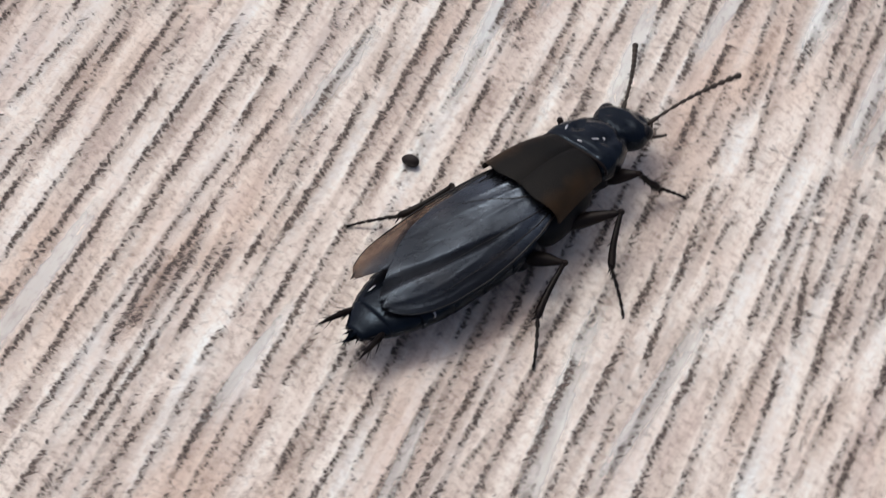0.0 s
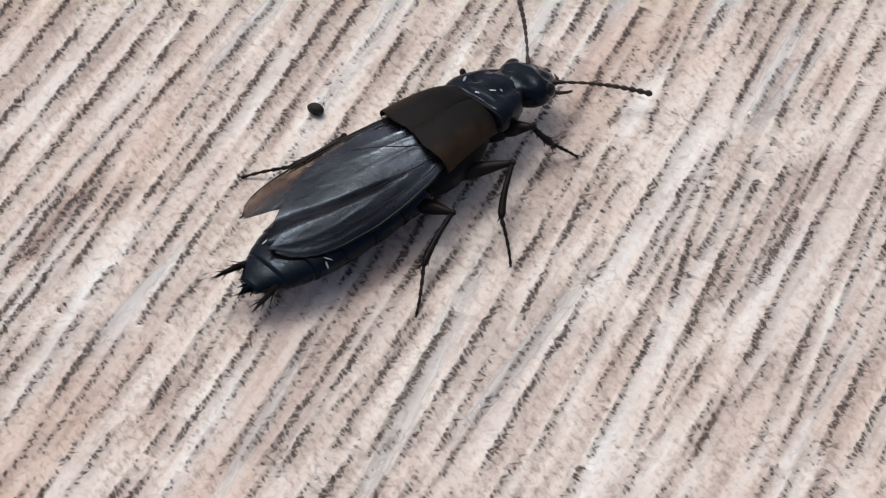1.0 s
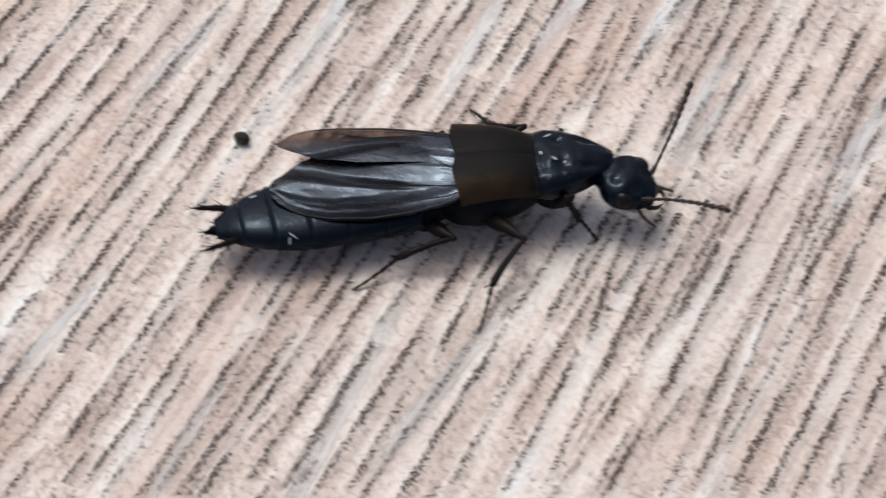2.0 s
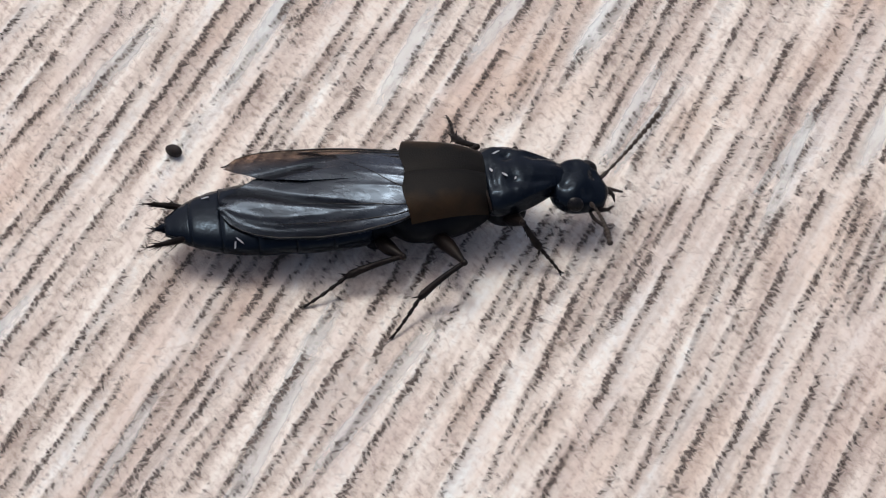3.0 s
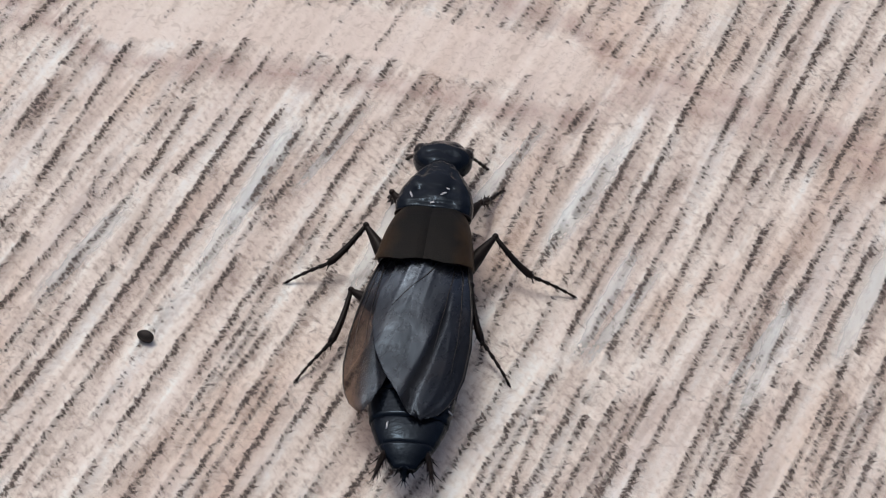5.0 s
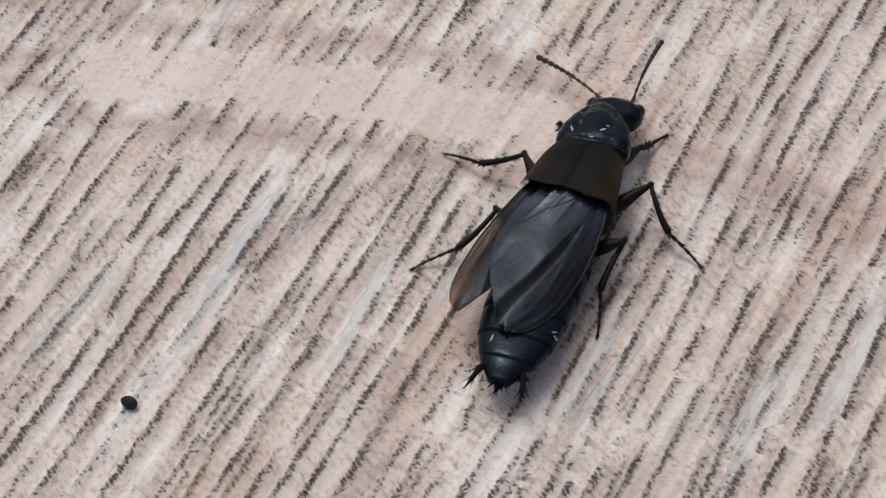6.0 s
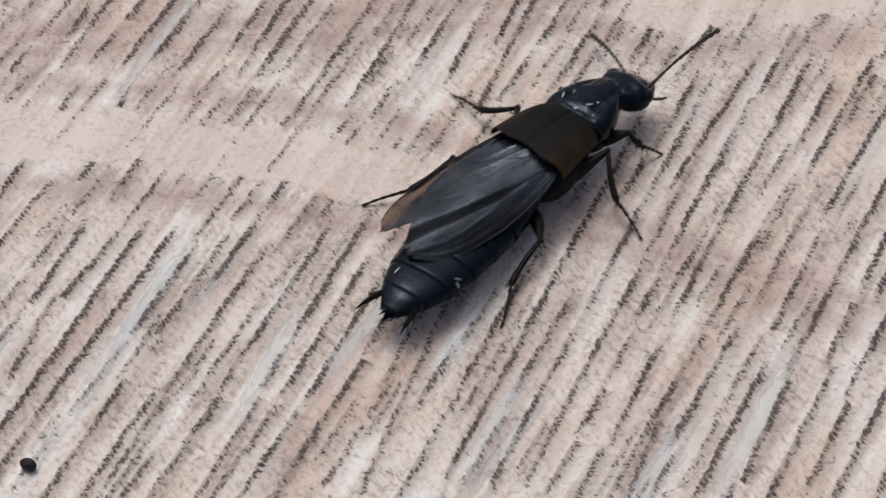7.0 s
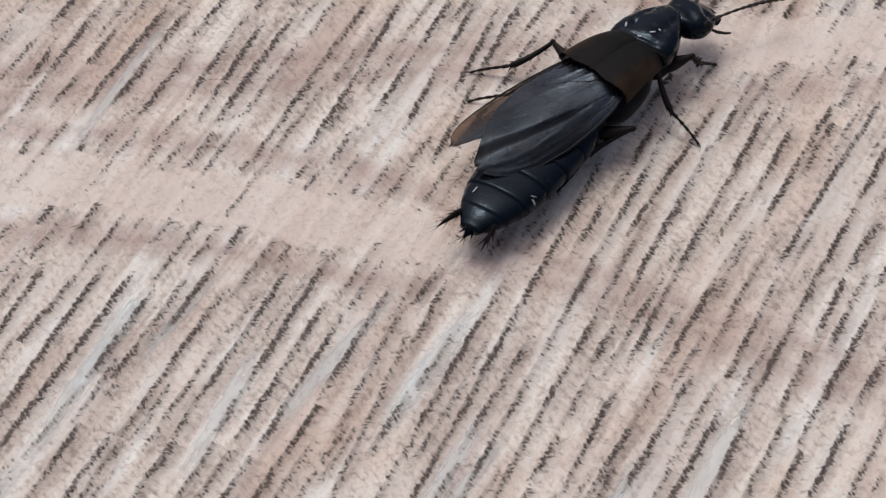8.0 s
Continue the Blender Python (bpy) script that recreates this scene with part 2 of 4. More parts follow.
def membrane():
    """Folded flying wing: smoky skin, half clear and brown towards the far edge; silvery root glare and black fold
    shade are put into its gloss.
    """
    m, nodes, links, bsdf = material("wing_membrane")
    v = coords_mm(nodes, links, 0.25, (1.0, 0.55, 1.0))
    n1, n2 = noise_node(nodes, links, v, 0.8, 3.0), noise_node(nodes, links, v, 3.0, 3.0, 0.6)
    sheen, thin = nodes.new("ShaderNodeAttribute"), nodes.new("ShaderNodeAttribute")
    sheen.attribute_name, thin.attribute_name = "sheen", "thin"
    links.new(ramp(nodes, links, n1, [(0.3, (0.006, 0.0075, 0.0105)), (0.6, (0.012, 0.0128, 0.0155)), (0.8, (0.028, 0.024, 0.022))]), bsdf.inputs["Base Color"])
    links.new(ramp(nodes, links, n2, [(0.3, (0.20,) * 3), (0.7, (0.36,) * 3)]), bsdf.inputs["Roughness"])
    links.new(math_node(nodes, links, "MULTIPLY", sheen.outputs["Fac"], math_node(nodes, links, "MULTIPLY_ADD", n1, 0.9, 0.55)), bsdf.inputs["Specular IOR Level"])
    bsdf.inputs["Specular Tint"].default_value = (0.62, 0.79, 1.0, 1)
    bump(nodes, links, bsdf, math_node(nodes, links, "MULTIPLY_ADD", n1, 4.0, n2), 0.35, 0.00005)
    clear, both, out = nodes.new("ShaderNodeBsdfTransparent"), nodes.new("ShaderNodeMixShader"), nodes["Material Output"]
    clear.inputs[0].default_value = (0.62, 0.54, 0.49, 1)
    links.new(thin.outputs["Fac"], both.inputs[0])
    links.new(bsdf.outputs[0], both.inputs[1])
    links.new(clear.outputs[0], both.inputs[2])
    links.new(both.outputs[0], out.inputs[0])
    return m


def limed():
    """Chalk-white lime left in the open grain."""
    m, nodes, links, bsdf = material("chalk_lime")
    v = coords_mm(nodes, links, -GRAIN, (0.3, 1.0, 1.0))
    links.new(ramp(nodes, links, noise_node(nodes, links, v, 2.2, 4.0, 0.65), [(0.3, (0.75, 0.77, 0.75)), (0.6, (0.80, 0.85, 0.855)), (0.8, (0.82, 0.88, 0.895))]), bsdf.inputs["Base Color"])
    bsdf.inputs["Roughness"].default_value = 0.7
    bsdf.inputs["Specular IOR Level"].default_value = 0.2
    ink = nodes.new("ShaderNodeAttribute")
    ink.attribute_name = "ink"
    ragged = noise_node(nodes, links, coords_mm(nodes, links, -GRAIN, (0.4, 1.0, 1.0)), 3.0, 4.0, 0.65)
    links.new(ramp(nodes, links, math_node(nodes, links, "MULTIPLY", ink.outputs["Fac"], math_node(nodes, links, "MULTIPLY_ADD", ragged, 1.6, 0.1)), [(0.12, (0, 0, 0)), (0.85, (0.46, 0.46, 0.46))]), bsdf.inputs["Alpha"])
    return m


LAMINATE, LIME = laminate(), limed()
INK = grain_ink("grain_pores")
GLOSS = chitin("black_gloss_cuticle", (0.0024, 0.0036, 0.006), 0.13, 0.0, 7.0, 0.40, shine=0.20, tint=(0.58, 0.78, 1.0))
MATT = wing_case_skin()
BELLY = chitin("dull_black_underside", (0.004, 0.004, 0.0045), 0.5, 0.0, shine=0.12, tint=(0.7, 0.85, 1.0))
LEG = chitin("dark_brown_leg", (0.0035, 0.003, 0.003), 0.45, 0.0, 14.0, 0.3, (0.011, 0.0065, 0.005), 0.16)
FEELER = chitin("brown_feeler", (0.022, 0.016, 0.012), 0.55, 0.0)
EYE = chitin("eye_black", (0.004, 0.004, 0.005), 0.3, 0.0, 12.0, 0.5, shine=0.2)
VEIN = chitin("wing_vein", (0.006, 0.005, 0.005), 0.4, 0.0)
SKIN = membrane()
PALE = chitin("pale_mark", (0.30, 0.31, 0.33), 0.5, 0.0, 20.0, 0.5)
SPECK = chitin("speck_dark_brown", (0.012, 0.009, 0.008), 0.6, 0.0, 8.0, 0.6)


# ---- building ----
def link(name, bm, mat, parent=None, label="", smooth=True):
    me = bpy.data.meshes.new(name)
    bmesh.ops.recalc_face_normals(bm, faces=bm.faces)
    bm.to_mesh(me)
    bm.free()
    me.materials.append(mat)
    if smooth:
        me.shade_smooth()
    ob = new(name, me)
    if parent:
        ob.parent = parent
    return tagged(ob, label) if label else ob


def part(name, bm, mat, parent, label=""):
    return link(name, bm, mat, parent, label)


def loft(rings, n=24, power=2.3):
    """A closed body through rings of (y, half width, middle height, rise, drop)."""
    bm, loops = bmesh.new(), []
    for y, w, z, up, down in rings:
        loop = []
        for k in range(n):
            a = 2 * math.pi * k / n
            c, s = math.cos(a), math.sin(a)
            x = w * math.copysign(abs(c) ** (2 / power), c)
            h = (up if s > 0 else down) * math.copysign(abs(s) ** (2 / power), s)
            loop.append(bm.verts.new((x * MM, y * MM, (z + h) * MM)))
        loops.append(loop)
    for a, b in zip(loops, loops[1:]):
        for k in range(n):
            bm.faces.new((a[k], a[(k + 1) % n], b[(k + 1) % n], b[k]))
    bm.faces.new(loops[0])
    bm.faces.new(loops[-1])
    return bm


def smooth_rings(keys, steps):
    """Rings between the given ones, on a soft curve."""
    ys = np.array([k[0] for k in keys], float)
    out = []
    for y in np.linspace(ys[0], ys[-1], steps):
        i = int(min(max(np.searchsorted(ys, y) - 1, 0), len(keys) - 2))
        f = (y - ys[i]) / (ys[i + 1] - ys[i])
        p0, p1, p2, p3 = (np.array(keys[min(max(j, 0), len(keys) - 1)][1:]) for j in (i - 1, i, i + 1, i + 2))
        v = 0.5 * (2 * p1 + (p2 - p0) * f + (2 * p0 - 5 * p1 + 4 * p2 - p3) * f * f + (3 * p1 - p0 - 3 * p2 + p3) * f ** 3)
        out.append((float(y), *[float(max(q, 0.02)) if n != 1 else float(q) for n, q in enumerate(v)]))
    return out


def tube(points, radii, n=8):
    """A tapering round limb along points in millimetres."""
    bm, loops = bmesh.new(), []
    pts = [Vector(p) for p in points]
    for i, (p, r) in enumerate(zip(pts, radii)):
        way = (pts[min(i + 1, len(pts) - 1)] - pts[max(i - 1, 0)]).normalized()
        side = way.cross(Vector((0, 0, 1)))
        side = side.normalized() if side.length > 1e-4 else Vector((1, 0, 0))
        top = side.cross(way)
        loops.append([bm.verts.new((p + r * (math.cos(2 * math.pi * k / n) * side + math.sin(2 * math.pi * k / n) * top)) * MM) for k in range(n)])
    for a, b in zip(loops, loops[1:]):
        for k in range(n):
            bm.faces.new((a[k], a[(k + 1) % n], b[(k + 1) % n], b[k]))
    bm.faces.new(loops[0])
    bm.faces.new(loops[-1])
    return bm


def ball(centre, size, u=14, v=9):
    bm = bmesh.new()
    bmesh.ops.create_uvsphere(bm, u_segments=u, v_segments=v, radius=1.0, matrix=Matrix.LocRotScale(Vector(centre) * MM, None, Vector(size) * MM))
    return bm


def add_spines(bm, along, count, length, spread, rng):
    """Short stiff bristles that grow out of a limb running along points."""
    pts = [Vector(p) * MM for p in along]
    bm.verts.ensure_lookup_table()
    bm.edges.ensure_lookup_table()
    middle = lambda e: (e.verts[0].co + e.verts[1].co) / 2
    way = (pts[-1] - pts[0]).normalized()
    edges = [e for e in bm.edges if abs((e.verts[0].co - e.verts[1].co).normalized().dot(way)) < 0.6 and (middle(e) - pts[0]).dot(way) > 0.12 * (pts[-1] - pts[0]).length]
    for e in rng.sample(edges, min(count, len(edges))):
        m = middle(e)
        near = min(pts, key=lambda p: (p - m).length)
        out = (m - near - way * (m - near).dot(way)).normalized()
        tip = bm.verts.new(m + (way * 0.8 + out * spread).normalized() * length * rng.uniform(0.6, 1.2) * MM)
        bm.faces.new((e.verts[0], e.verts[1], tip))


# ---- the floor ----
def floor():
    bm = bmesh.new()
    bmesh.ops.create_cube(bm, size=1.0, matrix=Matrix.Translation((0, 0, -0.006)) @ Matrix.Diagonal((6.0, 6.0, 0.012, 1)))
    return tagged(link("floor", bm, LAMINATE, smooth=False), "pale limed-wood laminate floor with dark broken grain lines", "floor", kind="structure")


FLOOR = floor()
RNG = random.Random(7)
PORES = {"verts": [], "faces": [], "ink": [], "depth": []}
ALONG, ACROSS = Vector((math.cos(GRAIN), math.sin(GRAIN), 0)), Vector((math.sin(GRAIN), -math.cos(GRAIN), 0))


def in_band(x, y, pad=0.0):
    """Whether a place lies on the smooth peach band, where no pores show."""
    wob = 0.5 * math.sin(0.9 * x) + 0.3 * math.sin(2.3 * x + 1)
    if x < 8.5:
        return x > -12.8 + wob and abs(y - 13.5 + 0.0078 * max(x + 14, 0) ** 2 + wob * 0.4) < 1.6 + pad
    return x > 13.0 + wob and abs(y - 21.4 - 0.10 * (x - 17) + wob * 0.4) < 1.55 + pad


LINES, TAKEN = [], {}


def pore_vert(p, ink, depth):
    PORES["verts"].append((p.x * MM, p.y * MM, p.z * MM))
    PORES["ink"].append(max(0.0, min(ink, 1.0)))
    PORES["depth"].append(max(0.0, min(depth, 1.0)))
    return len(PORES["verts"]) - 1


def tooth(p, long, wide, ink, depth, lean):
    """One torn pore: a short dark stroke that slants across the grain, pointed at both ends."""
    way = Vector((math.cos(radians(lean)), math.sin(radians(lean)), 0))
    a, b = way * long, Vector((-way.y, way.x, 0)) * wide
    left, right = pore_vert(p - a, 0.1 * ink, depth), pore_vert(p + a * 1.3, 0.0, 0.4 * depth)
    up, down, mid = pore_vert(p + b - a * 0.2, 0.25 * ink, depth), pore_vert(p - b + a * 0.1, 0.25 * ink, depth), pore_vert(p, ink, depth)
    PORES["faces"] += [(left, mid, up), (left, down, mid), (mid, right, up), (mid, down, right)]


def grain_lines(rows, step=0.15, torn=True):
    """Grain lines as shallow brown troughs full of slanting pores: place across the grain, start and end along it, lean, strength 1 to 3."""
    for u, s0, s1, lean, strength in rows:
        LINES.append((u, s0, s1, lean))
        s0, s1 = s0 - 0.5, s1 + 0.5
        middle, drift, last = 0.5 * (s0 + s1), RNG.uniform(0, 9), None
        lift = Vector((0, 0, 0.003 + 0.0005 * (len(LINES) % 40)))
        n = max(4, int((s1 - s0) / step))
        shoulder, full = RNG.uniform(0.18, 0.42), min(1.0, 0.40 + 0.22 * strength)
        ragged, crossing = RNG.uniform(-0.55, 0.35), RNG.choice((0.08, 0.08, 0.10, 0.12, 0.38))
        for k in range(n + 1):
            s = s0 + (s1 - s0) * k / n
            wave = 0.03 * math.sin(s * 0.6 + drift) + 0.02 * math.sin(s * 2.7 + 2 * drift) + 0.012 * math.sin(s * 9.1 + drift)
            p = ALONG * s + ACROSS * (u + lean * (s - middle) + wave) + lift
            ends = min(1.0, (0.5 + k) * step / 1.2, (0.5 + n - k) * step / 1.2)
            swell = noise.noise(Vector((s * 0.45, u * 1.7, 3.0)))
            deep = full * (0.80 + 0.75 * swell) * ends
            stain = 0.5 + 0.9 * noise.noise(Vector((s * 0.25, u * 0.9, 8.0)))
            if in_band(p.x, p.y, ragged):
                deep, stain = deep * crossing, 0.0
            a, b, own = round(s / 0.4), round((u + lean * (s - middle)) / 0.11), len(LINES)
            if any(TAKEN.get((a, b + d), own) != own for d in (-2, -1, 0, 1, 2)):
                deep = 0.0
            elif torn and deep > 0.1:
                TAKEN[(a, b)] = own
            deep = max(0.0, min(deep, 1.0))
            if deep < 0.02:
                last = None
                continue
            ring = []
            for off, tone, dark in ((-0.16, 0.0, 0.6), (-0.06, 0.50, 0.85), (0.05, 0.56, 0.75), (0.16, 0.30 * (0.5 + stain), 0.2), (0.22 + 1.4 * shoulder, 0.0, 0.0)):
                ring.append(pore_vert(p + ACROSS * off, tone * deep, dark))
            if last:
                for a in range(4):
                    PORES["faces"].append((last[a], last[a + 1], ring[a + 1], ring[a]))
            last = ring
            if torn and deep > 0.12:
                for _ in range(2 if deep > 0.75 else 1):
                    if RNG.random() < 0.35 + 0.75 * deep:
                        q = p + ALONG * RNG.uniform(-0.5, 0.5) * step + ACROSS * RNG.uniform(-0.09, 0.07 + 0.10 * max(stain, 0.0)) + Vector((0, 0, 0.0006 + 0.0002 * (k % 5)))
                        tooth(q, RNG.uniform(0.09, 0.19) * (0.8 + 0.4 * deep), RNG.uniform(0.05, 0.085), min(0.85, 0.36 + 0.56 * deep), RNG.uniform(0.6, 0.95), RNG.choice((-56, -56, -56, -50, 20)) + RNG.uniform(-22, 22))


LIMES = bmesh.new()
LIMED = LIMES.verts.layers.float.new("ink")


def pale_streaks(rows):
    """Pale streaks between the lines: place across, start and end along, lean, half width."""
    for place, (u, s0, s1, lean, half) in enumerate(rows):
        middle, last = 0.5 * (s0 + s1), None
        s0, s1 = s0 - 1.2, s1 + 1.2
        n = max(8, int((s1 - s0) / 0.2))
        for k in range(n + 1):
            s = s0 + (s1 - s0) * k / n
            full = max(0.0, math.sin(math.pi * k / n)) ** 0.5
            c = ALONG * s + ACROSS * (u + lean * (s - middle)) + Vector((0, 0, 0.0010 + 0.00012 * place))
            ring = []
            for off, tone in ((-1.5, 0.0), (-0.6, 1.0), (0.6, 1.0), (1.5, 0.0)):
                v = LIMES.verts.new((c + ACROSS * off * half * (0.6 + 0.4 * full)) * MM)
                v[LIMED] = tone * full
                ring.append(v)
            if last:
                for a in range(3):
                    LIMES.faces.new((last[a], last[a + 1], ring[a + 1], ring[a]))
            last = ring

grain_lines([
    (-21.2, -10, -5, 0.11, 2), (-20, -14, -4, 0.01, 2.4), (-19.4, -15, -5, 0.01, 2.6), (-19.1, 4, 7, 0.06, 2.6), (-18.1, -17, -3, 0.02, 2.6), (-17.3, 13, 15, -0.1, 2.6), (-17.1, -19, -7, 0.04, 2.6), (-16.7, -1, 3, -0.03, 2), (-16.7, 11, 18, -0.05, 2), (-15.9, -21, -3, 0.02, 2.8), (-15.6, 12, 14, 0, 2), (-15.5, -1, 2, -0.06, 2), (-14.7, -23, -3, 0.02, 2.8), (-14.7, -5, 6, -0.09, 2.4), (-14.4, 12, 19, -0.01, 2.7), (-13.7, -25, -9, 0.06, 1.9), (-13.6, -4, 5, -0.01, 2.6), (-13.5, -8, -2, -0.01, 3), (-13.5, 13, 19, 0, 2.7), (-13.2, -19, -13, -0.03, 3)
])
grain_lines([
    (-12.7, -26, -2, 0.04, 2.7), (-12.5, -4, 0, -0.13, 2), (-12.3, -27, -13, -0, 2.2), (-12.2, 13, 17, 0.01, 2), (-11.8, -25, -13, 0.03, 2), (-11.3, -26, -20, -0.03, 1), (-11.2, -18, -12, -0.03, 2), (-11.2, -10, -1, 0.02, 1.9), (-11.1, -3, 4, -0.07, 2.8), (-11.1, 15, 20, -0.03, 2.6), (-10.8, 12, 14, 0.15, 2), (-10.7, -25, -20, 0.05, 2), (-10.2, 14, 20, -0.07, 3), (-10.1, -4, 0, -0.16, 2), (-10.1, -1, 4, 0.06, 2.4), (-9.8, -16, -4, 0, 2.5), (-9.7, -25, -19, -0.03, 2), (-9.4, 14, 21, -0.03, 2.7), (-9, -9, 5, -0.03, 2.3), (-8.8, -23, -19, -0.05, 3)
])
grain_lines([
    (-8.8, -17, -11, -0.03, 2.5), (-8.8, -17, -11, -0.03, 3), (-8, -25, -19, -0.03, 1), (-8, -19, 5, -0.01, 2.4), (-7.8, -2, 1, -0.02, 2), (-7.1, 13, 23, -0.02, 2.6), (-6.3, -2, 1, -0.05, 2), (-5.9, -22, 6, -0.02, 2), (-5.6, 14, 24, -0.07, 2.1), (-5.1, -21, -15, -0.03, 1), (-4.7, -8, -2, -0.03, 2), (-4.5, -2, 6, -0.01, 3), (-4.2, -7, -2, -0.03, 1), (-4.1, -23, -7, 0, 2.5), (-4, -2, 1, -0.02, 2), (-4, 16, 25, -0.05, 2.8), (-3.4, -23, -17, -0.03, 1), (-3.4, -2, 4, -0.03, 1), (-3.2, -14, -8, -0.03, 1), (-2.8, -1, 8, -0.03, 2.6)
])
grain_lines([
    (-2.8, 17, 25, -0.1, 2.3), (-2.5, -14, -1, -0.01, 2.5), (-2.3, -23, -15, 0.01, 1.6), (-1.9, -22, -7, -0.02, 1), (-1.9, 20, 25, -0.1, 2), (-1.6, 0, 9, -0.04, 2.6), (-1.2, -13, -7, -0.03, 2.5), (-1.1, -22, -14, 0.02, 3), (-1.1, -6, 0, -0.03, 1.5), (-1.1, 16, 26, -0.09, 2.5), (-0.7, 0, 7, -0.03, 3), (-0.5, -22, 0, 0, 2.1), (-0.4, -19, -12, -0.03, 1), (0.1, -19, -17, 0.15, 1), (0.2, 0, 7, -0.04, 2.3), (0.4, -16, 0, -0.01, 2.4), (0.7, -21, -14, 0.03, 1.7), (1.1, 3, 9, -0.02, 2.7), (1.4, -13, 3, -0.01, 2.2), (1.7, -20, -13, -0.03, 3)
])
grain_lines([
    (2.2, 2, 8, -0.08, 2.3), (2.6, -11, -4, -0.03, 2.5), (2.8, -20, -12, -0.01, 2.3), (2.9, 7, 10, -0.1, 2.7), (3.4, -3, 7, -0.14, 2), (3.5, -13, -4, -0.06, 2.5), (3.7, -19, -13, -0.02, 1.7), (4.4, 14, 17, 0.06, 1), (4.5, -20, -8, 0.02, 1.3), (4.9, 3, 11, -0.04, 2.8), (5.3, -10, 3, -0.01, 1.7), (5.4, -19, -11, -0.02, 3), (5.4, -10, -4, -0.03, 2.5), (5.6, 2, 8, -0.03, 1.5), (5.9, -1, 19, -0.06, 2.5), (6.4, -10, -3, -0.02, 2.2), (6.6, -18, -11, -0.03, 1), (6.6, -11, -3, -0.03, 2), (6.8, -9, -2, -0.03, 1.5), (6.9, 3, 9, -0.03, 2)
])
grain_lines([
    (7.3, -10, -1, -0.18, 2), (7.4, -15, -8, -0.03, 1), (7.5, -1, 22, -0.05, 2.3), (8, -9, -2, -0.03, 3), (8, 16, 24, 0.02, 2.3), (8.1, -9, -2, 0.04, 2.2), (8.2, -17, -10, -0.05, 1.7), (8.7, 0, 16, -0.05, 1.9), (8.9, -16, -1, -0.08, 2), (8.9, 22, 26, -0.03, 1.5), (9.1, 9, 22, -0.05, 1.8), (9.3, -9, -2, -0.03, 2), (9.3, -8, -2, -0.03, 2.5), (9.3, -8, -1, -0.03, 2), (9.7, 6, 9, -0.03, 2.5), (9.8, 3, 6, -0.01, 2), (10, -10, -2, -0.02, 2.2), (10, 9, 16, -0.03, 1.5), (10.1, -16, -10, 0.01, 1), (10.3, -8, -1, -0.03, 2.5)
])
grain_lines([
    (10.3, 10, 25, -0.04, 2.6), (10.9, 3, 8, -0.05, 2), (10.9, 5, 7, 0.08, 3), (11.2, -16, 3, -0.03, 2.2), (11.4, 20, 24, -0.03, 2.5), (11.9, 10, 15, 0, 2.7), (12, -13, -10, 0.09, 1), (12, 1, 10, 0, 1.5), (12.3, 19, 26, -0.01, 2.7), (12.6, 22, 28, -0.03, 2.5), (12.7, -15, 0, -0.06, 1.3), (13, 4, 10, 0.01, 2.3), (13.1, -14, 5, -0.09, 1.9), (13.1, 11, 17, -0.03, 1), (13.7, -5, 0, -0.03, 2.5), (13.8, 17, 27, 0.02, 2.2), (14, 6, 10, -0.03, 1), (14.1, 10, 16, -0.04, 2.5), (14.2, -12, -5, -0.03, 1), (14.7, 2, 9, -0.03, 3)
])
grain_lines([
    (14.9, -14, 2, -0.03, 2.1), (15.3, 9, 25, -0.02, 2.5), (16, -14, 3, -0.02, 2), (16, -2, 9, -0.06, 2.8), (16.2, 18, 21, -0.02, 2), (16.3, 14, 18, -0.03, 1.5), (16.5, 10, 14, -0.04, 2.5), (16.9, -13, 1, -0.02, 2.2), (17, 14, 18, -0.02, 2.5), (17.1, -4, 10, -0.03, 1.8), (17.6, -4, 2, -0.03, 1), (17.8, -12, -5, -0.05, 1.7), (17.8, 9, 17, -0.01, 2.8), (18.1, 4, 9, -0.03, 2.5), (18.8, -12, -6, -0.01, 1.7), (19, 11, 14, 0.04, 2.5), (19.1, 4, 11, -0.03, 3), (19.8, -12, -7, -0.02, 2.5), (20.4, 5, 12, -0.03, 1.5)
])


def outer_lines():
    """The same grain carried on outside."""
    for k in range(-130, 131):
        u = k * 0.95 + RNG.uniform(-0.35, 0.35)
        s = -126 + RNG.uniform(0, 12)
        while s < 126:
            run = RNG.uniform(6, 16)
            a, b = ALONG * s + ACROSS * u, ALONG * (s + run) + ACROSS * u
            seen = any(-27 < q.x < 29 and -22 < q.y < 27 for q in (a, b, (a + b) / 2))
            if not seen and max(abs(a.x), abs(a.y), abs(b.x), abs(b.y)) < 89:
                grain_lines([(u, s, s + run, RNG.uniform(-0.01, 0.01), RNG.choice((1, 2, 2, 3)))], 0.6, False)
            s += run + RNG.uniform(0.2, 1.5)


def side_lines():
    """Fainter, shorter lines between the strong ones."""
    rng = random.Random(21)
    for _ in range(110):
        x, y = rng.uniform(-26, 27), rng.uniform(-21, 26)
        p = Vector((x, y, 0))
        run = rng.uniform(1.2, 5.5)
        s = p.dot(ALONG)
        grain_lines([(p.dot(ACROSS), s, s + run, rng.uniform(-0.015, 0.015), rng.uniform(0.1, 0.7))])


